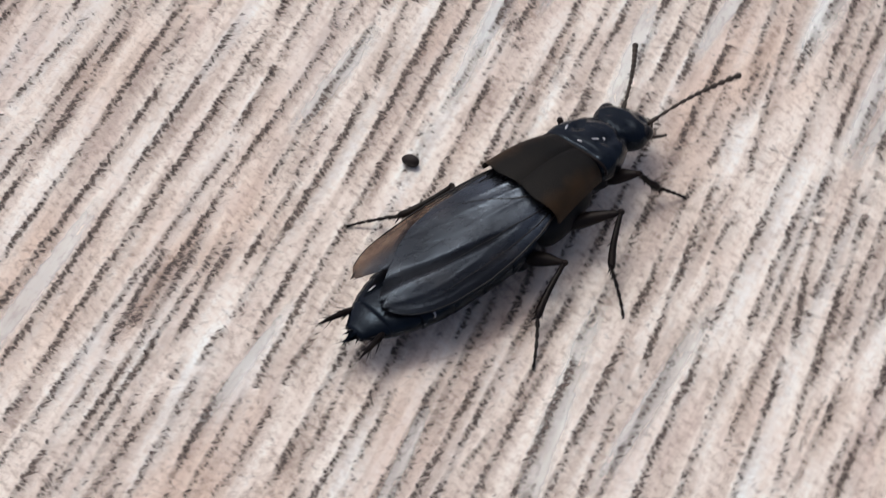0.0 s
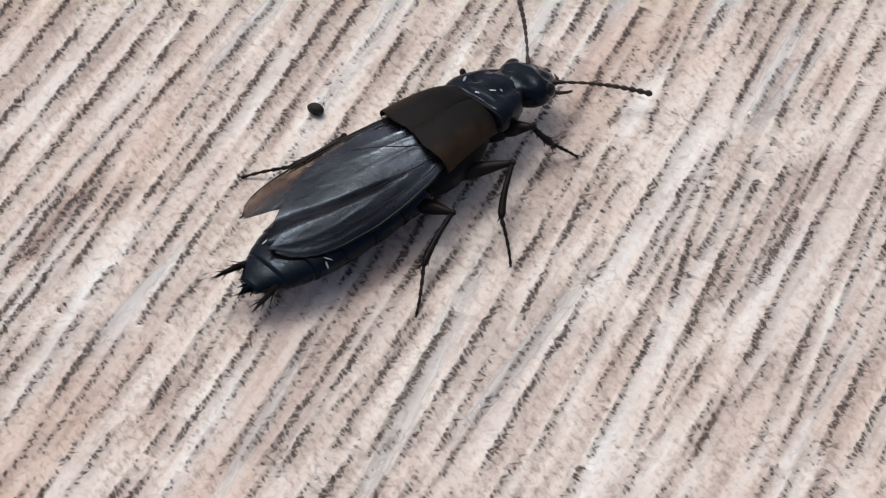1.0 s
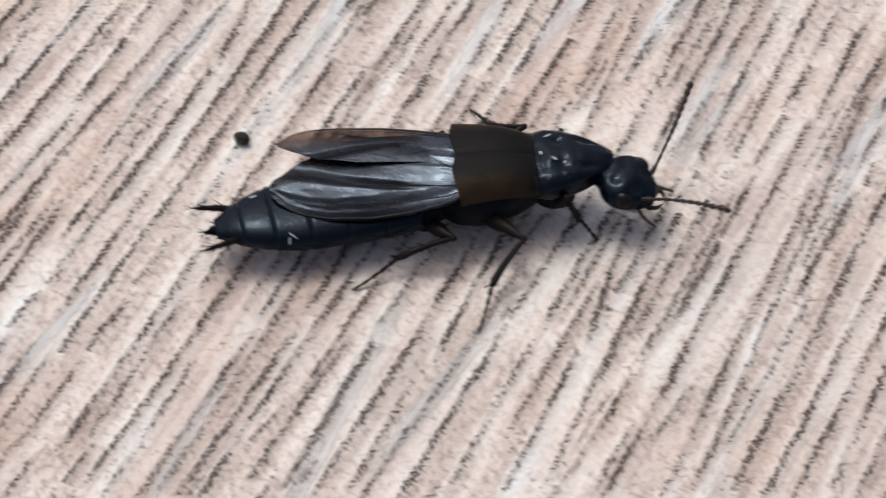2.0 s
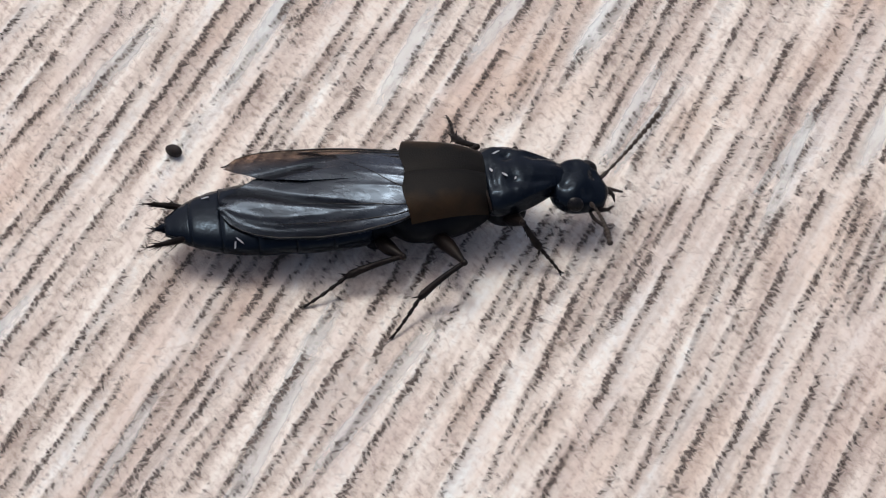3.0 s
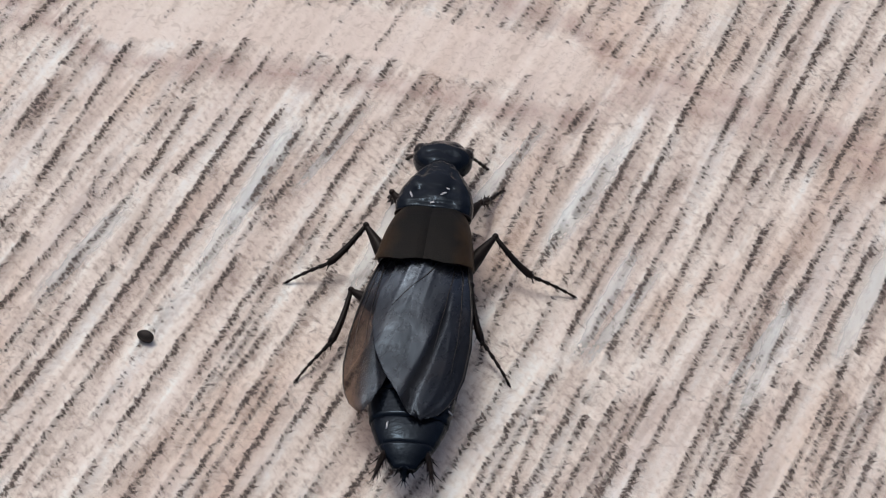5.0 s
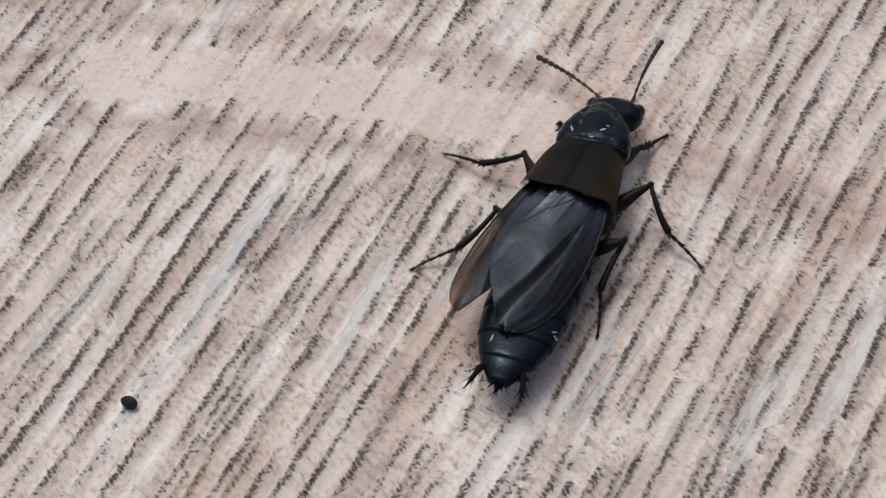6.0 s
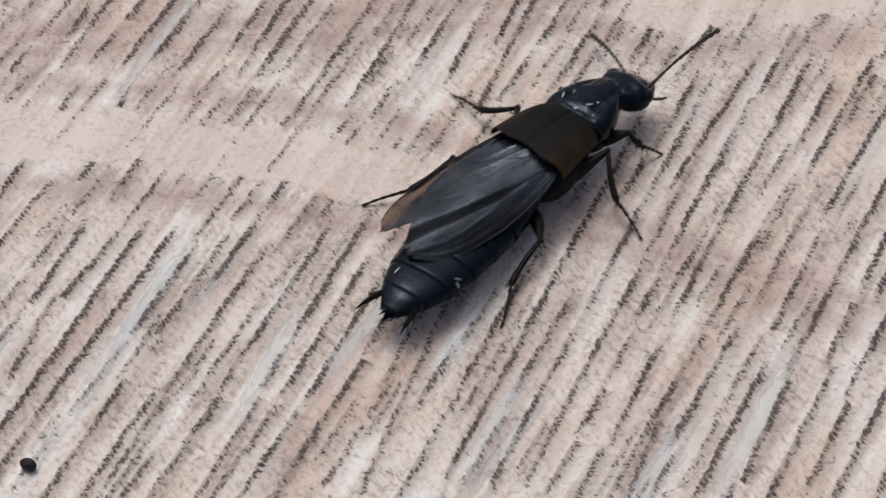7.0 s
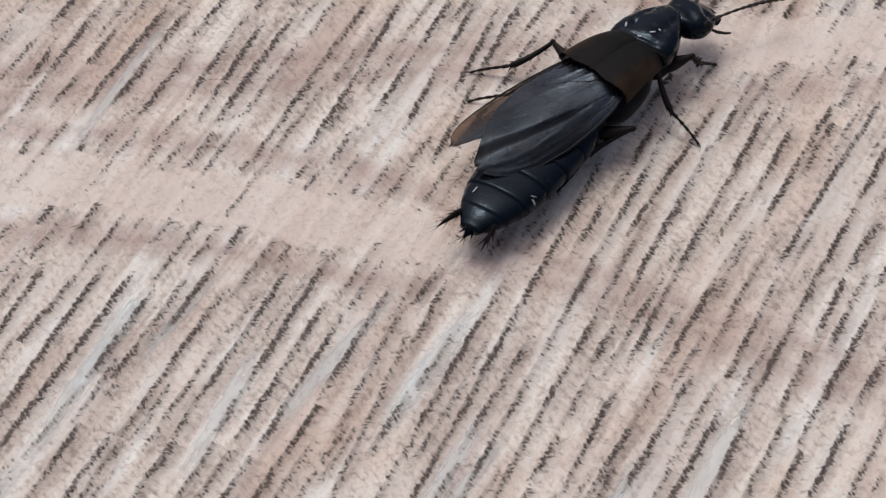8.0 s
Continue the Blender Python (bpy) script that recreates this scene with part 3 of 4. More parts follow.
def fill_lines():
    """Carry the grain on wherever no line has been laid yet."""
    rng = random.Random(33)
    for k in range(-42, 43):
        u0, s = k * 0.70, -30.0
        while s < 34:
            u, run = u0 + rng.uniform(-0.16, 0.16), rng.uniform(2.0, 4.5)
            p = ALONG * (s + run / 2) + ACROSS * u
            if -27 < p.x < 29 and -22 < p.y < 27:
                near = min((abs(u - a - lean * (s + run / 2 - 0.5 * (b + c))) for a, b, c, lean in LINES if min(c, s + run) - max(b, s) > 0.3 * run), default=9.0)
                if near > 0.60:
                    grain_lines([(u, s, s + run, rng.uniform(-0.01, 0.012), rng.choice((0.6, 1.0, 1.5, 2.0, 2.4)))])
            s += run + rng.uniform(-0.2, 0.8)


def loose_marks():
    """Short faint pores scattered in patches between the lines."""
    rng = random.Random(5)
    for k in range(8000):
        p = Vector((rng.uniform(-26, 27), rng.uniform(-21, 26), 0.0245 + 0.0001 * (k % 20)))
        patch = noise.noise(Vector((p.dot(ALONG) * 0.35, p.dot(ACROSS) * 1.1, 5.0)))
        if patch > -0.05 and not in_band(p.x, p.y):
            tooth(p, rng.uniform(0.11, 0.24), rng.uniform(0.06, 0.10), min(0.30, 0.13 + 0.35 * patch), rng.uniform(0.05, 0.35), rng.choice((-56, -56, 15)) + rng.uniform(-35, 35))


fill_lines()
pale_streaks([(2.0, -22.6, -11.0, -0.10, 0.41), (-7.1, -3.5, 4.0, -0.04, 0.38), (-13.8, 10.6, 17.7, -0.04, 0.22), (-1.7, -1.7, 3.1, -0.10, 0.34), (0.8, 2.3, 7.8, 0.10, 0.30), (4.2, 3.8, 9.2, 0.05, 0.45), (-5.4, 2.4, 6.0, 0.10, 0.22), (7.8, -0.6, 3.4, 0.10, 0.26), (12.8, 0.5, 4.6, 0.10, 0.22), (-16.6, -20.5, -13.9, 0.05, 0.38), (7.0, -0.5, 4.2, -0.03, 0.30), (13.1, -0.4, 4.4, -0.10, 0.22), (15.4, 3.4, 9.4, -0.03, 0.34), (-7.1, -0.5, 4.0, -0.04, 0.38), (-11.2, -6.6, -2.5, 0.10, 0.38), (-2.0, -23.7, -17.1, -0.06, 0.26), (-8.5, -20.3, -15.5, 0.10, 0.22), (4.6, -17.6, -10.4, 0.10, 0.34)])

outer_lines()
side_lines()
loose_marks()
me = bpy.data.meshes.new("lime_streaks")
LIMES.to_mesh(me)
LIMES.free()
me.materials.append(LIME)
lime = new("lime_streaks", me)
lime.parent = FLOOR
tagged(lime, "chalk-white lime in the open grain", kind="stuff")
me = bpy.data.meshes.new("grain_pores")
me.from_pydata(PORES["verts"], [], PORES["faces"])
for key in ("ink", "depth"):
    me.attributes.new(key, "FLOAT", "POINT").data.foreach_set("value", PORES[key])
me.materials.append(INK)
grain = new("grain_pores", me)
grain.parent = FLOOR
tagged(grain, "dark torn pores of the wood grain", kind="stuff")


# ---- the speck ----
def speck():
    bm = ball((0, 0, 0.22), (0.34, 0.24, 0.24), 16, 10)
    for v in bm.verts:
        n = noise.noise(v.co * 3500)
        v.co.x *= 1 + 0.12 * n
        v.co.y *= 1 + 0.15 * n
        if v.co.x < 0:
            v.co.y *= 1 - 0.35 * (v.co.x / (0.34 * MM)) ** 2
        v.co.z = max(v.co.z, 0)
    ob = link("dirt_speck", bm, SPECK)
    ob.matrix_world = pose(-9.49 * MM, -3.51 * MM, 0.01 * MM, 0, 0, -28)
    return tagged(ob, "small dark brown seed-like speck lying on the floor", "speck")


speck()


# ---- the beetle: rove beetle with its flying wings left unfolded over its back ----
BEETLE = new("rove_beetle")
BEETLE.empty_display_size = 0.002
tagged(BEETLE, "black rove beetle walking with smoky wings half unfolded", "beetle")


def thorax():
    keys = [(-0.6, 1.2, 1.55, 0.7, 0.75), (0.2, 1.72, 1.6, 0.85, 0.98), (1.2, 1.66, 1.6, 0.9, 1.05), (2.2, 1.38, 1.6, 0.9, 1.0), (3.0, 0.9, 1.6, 0.7, 0.75), (3.3, 0.5, 1.6, 0.4, 0.4)]
    return part("thorax", loft(smooth_rings(keys, 18)), BELLY, BEETLE, "dull black underside of the thorax")


def wing_case(side):
    """One short wing case: a curved plate that meets its fellow along the back."""
    bm, rows, n = bmesh.new(), [], 22
    for i in range(13):
        f = i / 12
        y = -0.05 + 2.98 * f
        w = 1.82 - 0.40 * f - 0.14 * f ** 4
        top = 3.20 - 0.06 * (2 * f - 1) ** 2 - 0.06 * f - 0.30 * f ** 4
        row = []
        for j in range(n + 1):
            g = j / n
            a = g * 1.42
            x = w * math.sin(min(a, math.pi / 2)) ** 0.78
            z = top - 1.0 * (1 - math.cos(a)) ** 1.7 - (0.06 if j == 0 else 0.0)
            notch = 0.20 * (1 - f) ** 3 * (1 - min(g * 4.0, 1.0)) + 0.30 * (1 - f) ** 1.5 * (x / w) ** 2.4
            row.append(bm.verts.new((side * x * MM, (y + notch) * MM, z * MM)))
        rows.append(row)
    for a, b in zip(rows, rows[1:]):
        for j in range(n):
            bm.faces.new((a[j], a[j + 1], b[j + 1], b[j]))
    ob = part("wing_case", bm, MATT, BEETLE, "short matt brown-black wing case")
    shell = ob.modifiers.new("shell", "SOLIDIFY")
    shell.thickness, shell.offset, shell.use_rim = 0.07 * MM, 0.0, False
    return ob


def abdomen():
    """The tail, in overlapping rings, narrowing to a blunt tip with two bristly styles."""
    keys = [(0.6, 1.15, 0, 0.5, 0.6), (-0.6, 1.5, 0, 0.68, 0.78), (-2.4, 1.66, 0, 0.62, 0.80), (-4.0, 1.60, 0.02, 0.62, 0.78), (-5.4, 1.52, 0.05, 0.60, 0.68), (-6.5, 1.28, 0.10, 0.54, 0.55), (-7.2, 0.98, 0.12, 0.44, 0.42), (-7.75, 0.68, 0.12, 0.30, 0.30), (-8.05, 0.42, 0.10, 0.18, 0.18)]
    keys = keys[::-1]
    core = part("abdomen", loft([(y, w * 0.94, z, u * 0.93, d * 0.95) for y, w, z, u, d in smooth_rings(keys, 26)]), BELLY, BEETLE, "black tapering tail")
    full = smooth_rings(keys, 90)
    cuts = [-8.1, -7.25, -6.15, -4.9, -3.6, -2.3, -1.0]
    for a, b in zip(cuts, cuts[1:]):
        rings = []
        for f in np.linspace(0, 1, 8):
            y = a + (b + 0.06 - a) * f
            _, w, z, u, d = min(full, key=lambda r: abs(r[0] - y))
            k = 1.008 - 0.022 * f
            rings.append((y, w * k, z, u * k, d * k))
        part("tail_ring", loft(rings, 28), GLOSS, core)
    for side in (-1, 1):
        pts = [(side * 0.62, -7.2, 0.16), (side * 0.80, -7.7, 0.22), (side * 0.92, -8.25, 0.26), (side * 1.02, -8.75, 0.28)]
        bm = tube(pts, (0.13, 0.12, 0.09, 0.02))
        add_spines(bm, pts, 26, 0.5, 0.5, RNG)
        part("tail_style", bm, LEG, core, "bristly pointed tail style")
    for x, y, z, turn, long, lean in ((1.30, -5.55, 0.46, 60, 0.20, 40), (1.40, -5.72, 0.36, -20, 0.14, 48), (-0.72, -6.6, 0.60, 80, 0.16, -18)):
        fleck(core, x, y, z, turn, long, 0.035, lean)
    pts = [(0, -7.6, 0.1), (0, -8.0, 0.06), (0, -8.45, 0.02)]
    bm = tube(pts, (0.28, 0.22, 0.06))
    add_spines(bm, pts, 16, 0.42, 0.6, RNG)
    part("tail_tip", bm, GLOSS, core)
    return core


WING_LONG = 6.75


def curve(f, keys):
    return float(np.interp(f, [k[0] for k in keys], [k[1] for k in keys]))


def outline(f, side):
    """Inner and outer edge of a folded wing, f from its root to its tip; the right one lies across the back."""
    if side > 0:
        outer = curve(f, ((0, 1.45), (0.12, 1.78), (0.3, 2.02), (0.5, 2.16), (0.7, 2.10), (0.82, 1.92), (0.9, 1.70), (0.96, 1.42), (1.0, 1.05)))
        inner = curve(f, ((0, -0.3), (0.1, -0.9), (0.25, -1.35), (0.45, -1.42), (0.62, -1.15), (0.76, -0.65), (0.86, -0.15), (0.93, 0.20), (0.98, 0.45), (1.0, 0.7)))
    else:
        outer = curve(f, ((0, 1.45), (0.12, 1.74), (0.3, 1.98), (0.5, 2.10), (0.7, 2.04), (0.82, 1.88), (0.9, 1.68), (0.96, 1.42), (1.0, 1.10)))
        inner = curve(f, ((0, 0.2), (0.6, 0.2), (0.8, 0.42), (0.92, 0.68), (1.0, 0.98)))
    return inner, outer


def wing_height(f, g, over, side):
    inner, outer = outline(f, side)
    x = inner + (outer - inner) * g
    crease = -0.025 * math.exp(-((x - outer + 0.42) / 0.14) ** 2) - 0.07 * strip(x, f)
    for at, fall in ((0.55, 0.9), (0.2, 1.6), (-0.25, 1.6)):
        crease += 0.035 * math.exp(-((x - at + fall * f) / 0.09) ** 2) * max(0.0, 1 - 2.0 * f) * (side > 0)
    for off, high in ((0.24, 0.012), (0.46, 0.022), (0.74, 0.026)):
        fold = outer - off * (1.25 - 0.45 * f)
        crease += high * (0.65 + 0.7 * noise.noise(Vector((7 * off, 6 * f, side)))) * math.exp(-((x - fold) / 0.07) ** 2) * max(0.0, min(1.0, (f - 0.30) * 4)) * max(0.0, min(1.0, (1.02 - f) * 6))
    arch = -0.46 * (abs(x) / 2.0) ** 2.3
    return 2.80 + over * (1 - 0.5 * f) - 0.66 * f ** 1.3 + arch * (1.5 - 0.5 * f) + crease + 0.012 * math.sin(5 * g + 5 * f) + 0.05 * noise.noise(Vector((1.1 * x, 3.0 * f, side)))


def strip(x, f):
    """How deep a place lies in the dark fold that runs down the wing."""
    at = curve(f, ((0.25, 1.15), (0.45, 1.0), (0.65, 0.72), (0.8, 0.42), (0.95, 0.25)))
    wide = curve(f, ((0.2, 0.05), (0.4, 0.14), (0.7, 0.2), (1.0, 0.22)))
    return math.exp(-((x - at) / wide) ** 4) * min(1.0, max(0.0, (f - 0.2) * 6))


def hind_wing(side, over):
    """A folded flying wing: a long creased sheet with raised veins."""
    bm, rows, n, m = bmesh.new(), [], 64, 84
    sheen, thin = bm.verts.layers.float.new("sheen"), bm.verts.layers.float.new("thin")
    for i in range(n + 1):
        f = i / n
        inner, outer = outline(f, side)
        row = []
        for j in range(m + 1):
            g = j / m
            x = inner + (outer - inner) * g
            y = 0.45 - (WING_LONG + 0.25) * f + 0.10 * math.sin(9 * g) * f
            v = bm.verts.new((side * x * MM, y * MM, wing_height(f, g, over, side) * MM))
            # Shade in the folds and sky glare at the root, written into the sheen.
            dark = max(1.1 * strip(x, f), 0.4 * math.exp(-((x - outer + 0.42) / 0.10) ** 2), 0.3 * math.exp(-((x - outer + 0.10) / 0.14) ** 2))
            v[sheen] = (0.44 + 1.25 * math.exp(-((f - 0.06) / 0.18) ** 2) * (0.7 + 0.6 * noise.noise(Vector((2.4 * x, 9 * f, 4))))) * (1 - 0.85 * dark) * (0.85 + 0.5 * noise.noise(Vector((0.9 * x, 5 * f, 9))))
            v[thin] = 0.03 + (0.74 if side < 0 else 0.34) * max(0.0, min(1.0, (x - (0.7 if side < 0 else 1.5)) / 0.8)) * min(1.0, max(0.0, (f - 0.1) * 3)) + 0.3 * max(0.0, (f - 0.8) / 0.2)
            row.append(v)
        rows.append(row)
    for a, b in zip(rows, rows[1:]):
        for j in range(m):
            bm.faces.new((a[j], a[j + 1], b[j + 1], b[j]))
    ob = part("flying_wing", bm, SKIN, BEETLE, "creased smoky membrane wing, half unfolded")
    shell = ob.modifiers.new("shell", "SOLIDIFY")
    shell.thickness, shell.offset = 0.02 * MM, 0.0
    for g0, g1, stop, r in ((0.985, 0.98, 0.93, 0.05), (0.90, 0.84, 0.70, 0.028), (0.80, 0.62, 0.60, 0.026), (0.62, 0.16, 0.34, 0.03)):
        pts, radii = [], []
        for k in range(15):
            f = 0.02 + stop * k / 14
            g = g0 + (g1 - g0) * k / 14
            inner, outer = outline(f, side)
            pts.append((side * (inner + (outer - inner) * g), 0.45 - (WING_LONG + 0.25) * f, wing_height(f, g, over, side) + 0.012))
            radii.append(r * (1 - 0.7 * k / 14))
        part("wing_vein", tube(pts, radii, 6), VEIN, ob)
    return ob


def neck_shield():
    """The neck shield: cut straight behind, narrowing to the neck, with two pits, a low ridge and dented flanks."""
    keys = [(-0.12, 1.20, 1.98, 0.48, 0.4), (0.0, 1.36, 2.00, 0.60, 0.5), (0.4, 1.42, 2.02, 0.64, 0.6), (1.0, 1.32, 2.02, 0.64, 0.65), (1.6, 1.08, 2.00, 0.58, 0.6), (2.1, 0.80, 1.96, 0.49, 0.5), (2.5, 0.58, 1.92, 0.38, 0.4), (2.75, 0.42, 1.90, 0.28, 0.3)]
    bm = loft(smooth_rings(keys, 48), 72, 3.0)
    for v in bm.verts:
        x, y = v.co.x / MM, v.co.y / MM
        if v.co.z > 2.15 * MM:
            pits = sum(math.exp(-((x - px) ** 2 + (0.8 * (y - py)) ** 2) / 0.05) for px, py in ((-0.62, 0.85), (0.58, 0.95)))
            flanks = math.exp(-((abs(x) - 0.55 - 0.12 * (1.9 - y)) / 0.14) ** 2 - ((y - 1.75) / 0.4) ** 2)
            ridge = math.exp(-(x / 0.13) ** 2) * max(0.0, min(1.0, (y - 0.9) / 0.8))
            furrow = math.exp(-((y - 0.22) / 0.09) ** 2) * max(0.0, 1 - abs(x) / 1.2)
            v.co.z += (-0.14 * pits - 0.11 * flanks + 0.05 * ridge - 0.05 * furrow + 0.04 * noise.noise(Vector((2.2 * x, 2.2 * y, 0))) + 0.02 * noise.noise(Vector((5.5 * x, 5.5 * y, 3)))) * MM
    ob = part("neck_shield", bm, GLOSS, BEETLE, "domed glossy black neck shield with two pits")
    rim = [(1.36 * math.copysign(abs(math.cos(a)) ** 0.67, math.cos(a)), -0.05 - 0.10 * math.sin(a) ** 2, 2.00 + 0.58 * math.sin(a) ** 0.67) for a in np.linspace(0.05, math.pi - 0.05, 30)]
    part("shield_rim", tube(rim, [0.05] * 30, 6), LEG, ob)
    for x, y, turn, long, wide in ((0.30, 0.62, 35, 0.14, 0.045), (-0.86, 0.52, -70, 0.16, 0.04), (-0.05, 0.20, 10, 0.10, 0.045), (0.42, 0.98, -30, 0.09, 0.035)):
        z = max(v.co.z for v in ob.data.vertices if (v.co.x - x * MM) ** 2 + (v.co.y - y * MM) ** 2 < (0.12 * MM) ** 2) / MM
        fleck(ob, x, y, z, turn, long, wide)
    return ob


def fleck(parent, x, y, z, turn, long, wide, lean=0.0):
    """A thin pale flake set on the cuticle."""
    bm = ball((0, 0, 0), (long, wide, 0.012), 10, 6)
    for v in bm.verts:
        v.co.y += 0.3 * wide * MM * math.sin(v.co.x / (long * MM) * 4)
    bm.transform(Matrix.Translation((x * MM, y * MM, z * MM)) @ Euler((0, radians(lean), radians(turn))).to_matrix().to_4x4())
    return part("pale_fleck", bm, PALE, parent, "small pale fleck")


def head():
    """The head: a narrow neck, broad temples, a low brow between the feeler roots and a blunt snout."""
    keys = [(-0.3, 0.46, 0, 0.34, 0.36), (0.0, 0.56, 0, 0.42, 0.42), (0.30, 0.90, 0, 0.54, 0.54), (0.65, 1.08, 0, 0.59, 0.58), (1.0, 1.08, 0, 0.56, 0.58), (1.35, 0.92, -0.03, 0.47, 0.5), (1.65, 0.70, -0.08, 0.36, 0.4), (1.9, 0.50, -0.12, 0.26, 0.3), (2.02, 0.36, -0.14, 0.16, 0.2)]
    bm = loft(smooth_rings(keys, 36), 48, 2.5)
    for v in bm.verts:
        x, y = v.co.x / MM, v.co.y / MM
        if v.co.z > 0.1 * MM:
            dents = sum(math.exp(-((x - px) ** 2 + (y - py) ** 2) / 0.045) for px, py in ((-0.42, 1.30), (0.42, 1.30), (-0.5, 0.55), (0.45, 0.5)))
            brow = math.exp(-((y - 1.12) / 0.12) ** 2) * max(0.0, 1 - abs(x) / 0.8)
            v.co.z += (-0.10 * dents + 0.05 * brow - 0.05 * math.exp(-(x / 0.09) ** 2 - ((y - 0.5) / 0.4) ** 2) + 0.04 * noise.noise(Vector((2.6 * x, 2.6 * y, 7)))) * MM
    ob = part("head", bm, GLOSS, BEETLE, "glossy black head with dented brow")
    for side in (-1, 1):
        part("eye", ball((side * 0.86, 1.02, 0.14), (0.27, 0.36, 0.30)), EYE, ob, "bulging black eye")
        pts = [(side * 0.36, 1.6, -0.16), (side * 0.48, 1.95, -0.18), (side * 0.34, 2.2, -0.2), (side * 0.08, 2.32, -0.2)]
        part("jaw", tube(pts, (0.13, 0.11, 0.07, 0.02)), LEG, ob, "curved dark jaw")
        pts = [(side * 0.5, 1.5, -0.3), (side * 0.75, 1.85, -0.42), (side * 0.85, 2.2, -0.5), (side * 0.9, 2.45, -0.52)]
        part("mouth_feeler", tube(pts, (0.06, 0.07, 0.06, 0.04)), FEELER, ob)
    return ob


def feeler(side, parent):
    """A beaded feeler of eleven joints, growing from its own root along +y."""
    pts, radii, y = [], [], 0.0
    for k in range(11):
        long = 0.62 if k == 0 else 0.40 if k in (1, 2) else 0.30
        r = (0.085, 0.065, 0.065)[k] if k < 3 else 0.075 + 0.006 * (k - 3)
        for f, w in ((0.06, 0.55), (0.3, 0.9), (0.65, 1.0), (0.94, 0.55)):
            q = y + long * f
            pts.append((side * 0.025 * q * q, q, 0.10 * math.sin(q * 0.8)))
            radii.append(r * w)
        y += long
    bm = tube(pts, radii, 8)
    return part("feeler", bm, FEELER, parent, "beaded brown feeler")


FEMUR, SHANK = {"front": 1.35, "middle": 2.1, "hind": 1.4}, {"front": 2.45, "middle": 3.7, "hind": 4.0}


def leg(pair, side):
    """Thigh and shank of one leg, each along its own +y from its joint; the shank drops steeply and the jointed foot runs out flat."""
    a, b = FEMUR[pair], SHANK[pair]
    fat = 0.29 if pair == "front" else 0.27
    pts = [(0, a * f, 0.05 * math.sin(math.pi * f)) for f in (0, 0.12, 0.28, 0.45, 0.62, 0.8, 0.92, 1.0)]
    thigh = part("thigh", tube(pts, [fat * k for k in (0.7, 0.92, 1.04, 1.0, 0.82, 0.58, 0.44, 0.30)], 12), LEG, BEETLE)
    part("knee", ball((0, a, 0.01), (0.12, 0.14, 0.12), 10, 7), LEG, thigh)
    sag = 0.36 if pair != "front" else 0.22
    pts = [(0, b * f, -sag * math.sin(math.pi / 2 * min(f / 0.52, 1))) for f in (0, 0.08, 0.18, 0.28, 0.38, 0.47, 0.53)]
    bm = tube(pts, (0.085, 0.095, 0.105, 0.115, 0.13, 0.145, 0.09))
    add_spines(bm, pts, 18, 0.24, 0.75, RNG)
    shank = part("shank", bm, LEG, BEETLE)
    for lean in (-1, 1):
        root = Vector((0.05 * lean, b * 0.51, -sag))
        tip = root + Vector((0.16 * lean, 0.26, -0.10))
        part("spur", tube([root, (root + tip) / 2, tip], (0.035, 0.028, 0.008), 6), LEG, shank)
    pts, radii = [], []
    for k in range(5):
        for f, w in ((0.04, 0.62), (0.5, 0.9), (0.9, 1.12)):
            g = (k + f) / 5
            pts.append((0, b * (0.52 + 0.46 * g), -sag * (1 - g) ** 1.4))
            radii.append((0.078 - 0.006 * k) * w)
    bm = tube(pts, radii, 8)
    add_spines(bm, pts, 12, 0.10, 0.8, RNG)
    part("foot", bm, LEG, shank)
    for lean in (-1, 1):
        root = Vector((0.02 * lean, b * 0.975, 0.0))
        part("claw", tube([root, root + Vector((0.05 * lean, 0.07, 0.02)), root + Vector((0.08 * lean, 0.13, -0.03))], (0.025, 0.02, 0.006), 6), LEG, shank)
    return thigh, shank


def leg_base(x, y, z, size):
    return part("leg_base", ball((x, y, z), size), BELLY, BEETLE)


thorax()
for hand in (-1, 1):
    leg_base(hand * 0.55, 3.6, 1.3, (0.5, 0.75, 0.55))
    leg_base(hand * 0.95, 0.9, 1.1, (0.55, 0.6, 0.5))
    leg_base(hand * 1.0, -1.0, 1.05, (0.6, 0.5, 0.45))
for hand in (-1, 1):
    wing_case(hand)
TAIL = abdomen()
WING_LEFT, WING_RIGHT = hind_wing(-1, 0.0), hind_wing(1, 0.12)
SHIELD, HEAD = neck_shield(), head()
FEELER_LEFT, FEELER_RIGHT = feeler(-1, HEAD), feeler(1, HEAD)
LEGS = {(pair, side): leg(pair, side) for pair in ("front", "middle", "hind") for side in (-1, 1)}
# the way that each knee is pushed out: to its side, ahead, up
POLES = {"front": (0.45, 0.0, 0.85), "middle": (0.05, 0.9, 0.5), "hind": (0.25, 0.9, 0.35)}
HIPS = {"front": (0.72, 3.65, 1.2), "middle": (1.25, 1.0, 1.2), "hind": (1.35, -0.9, 1.2)}

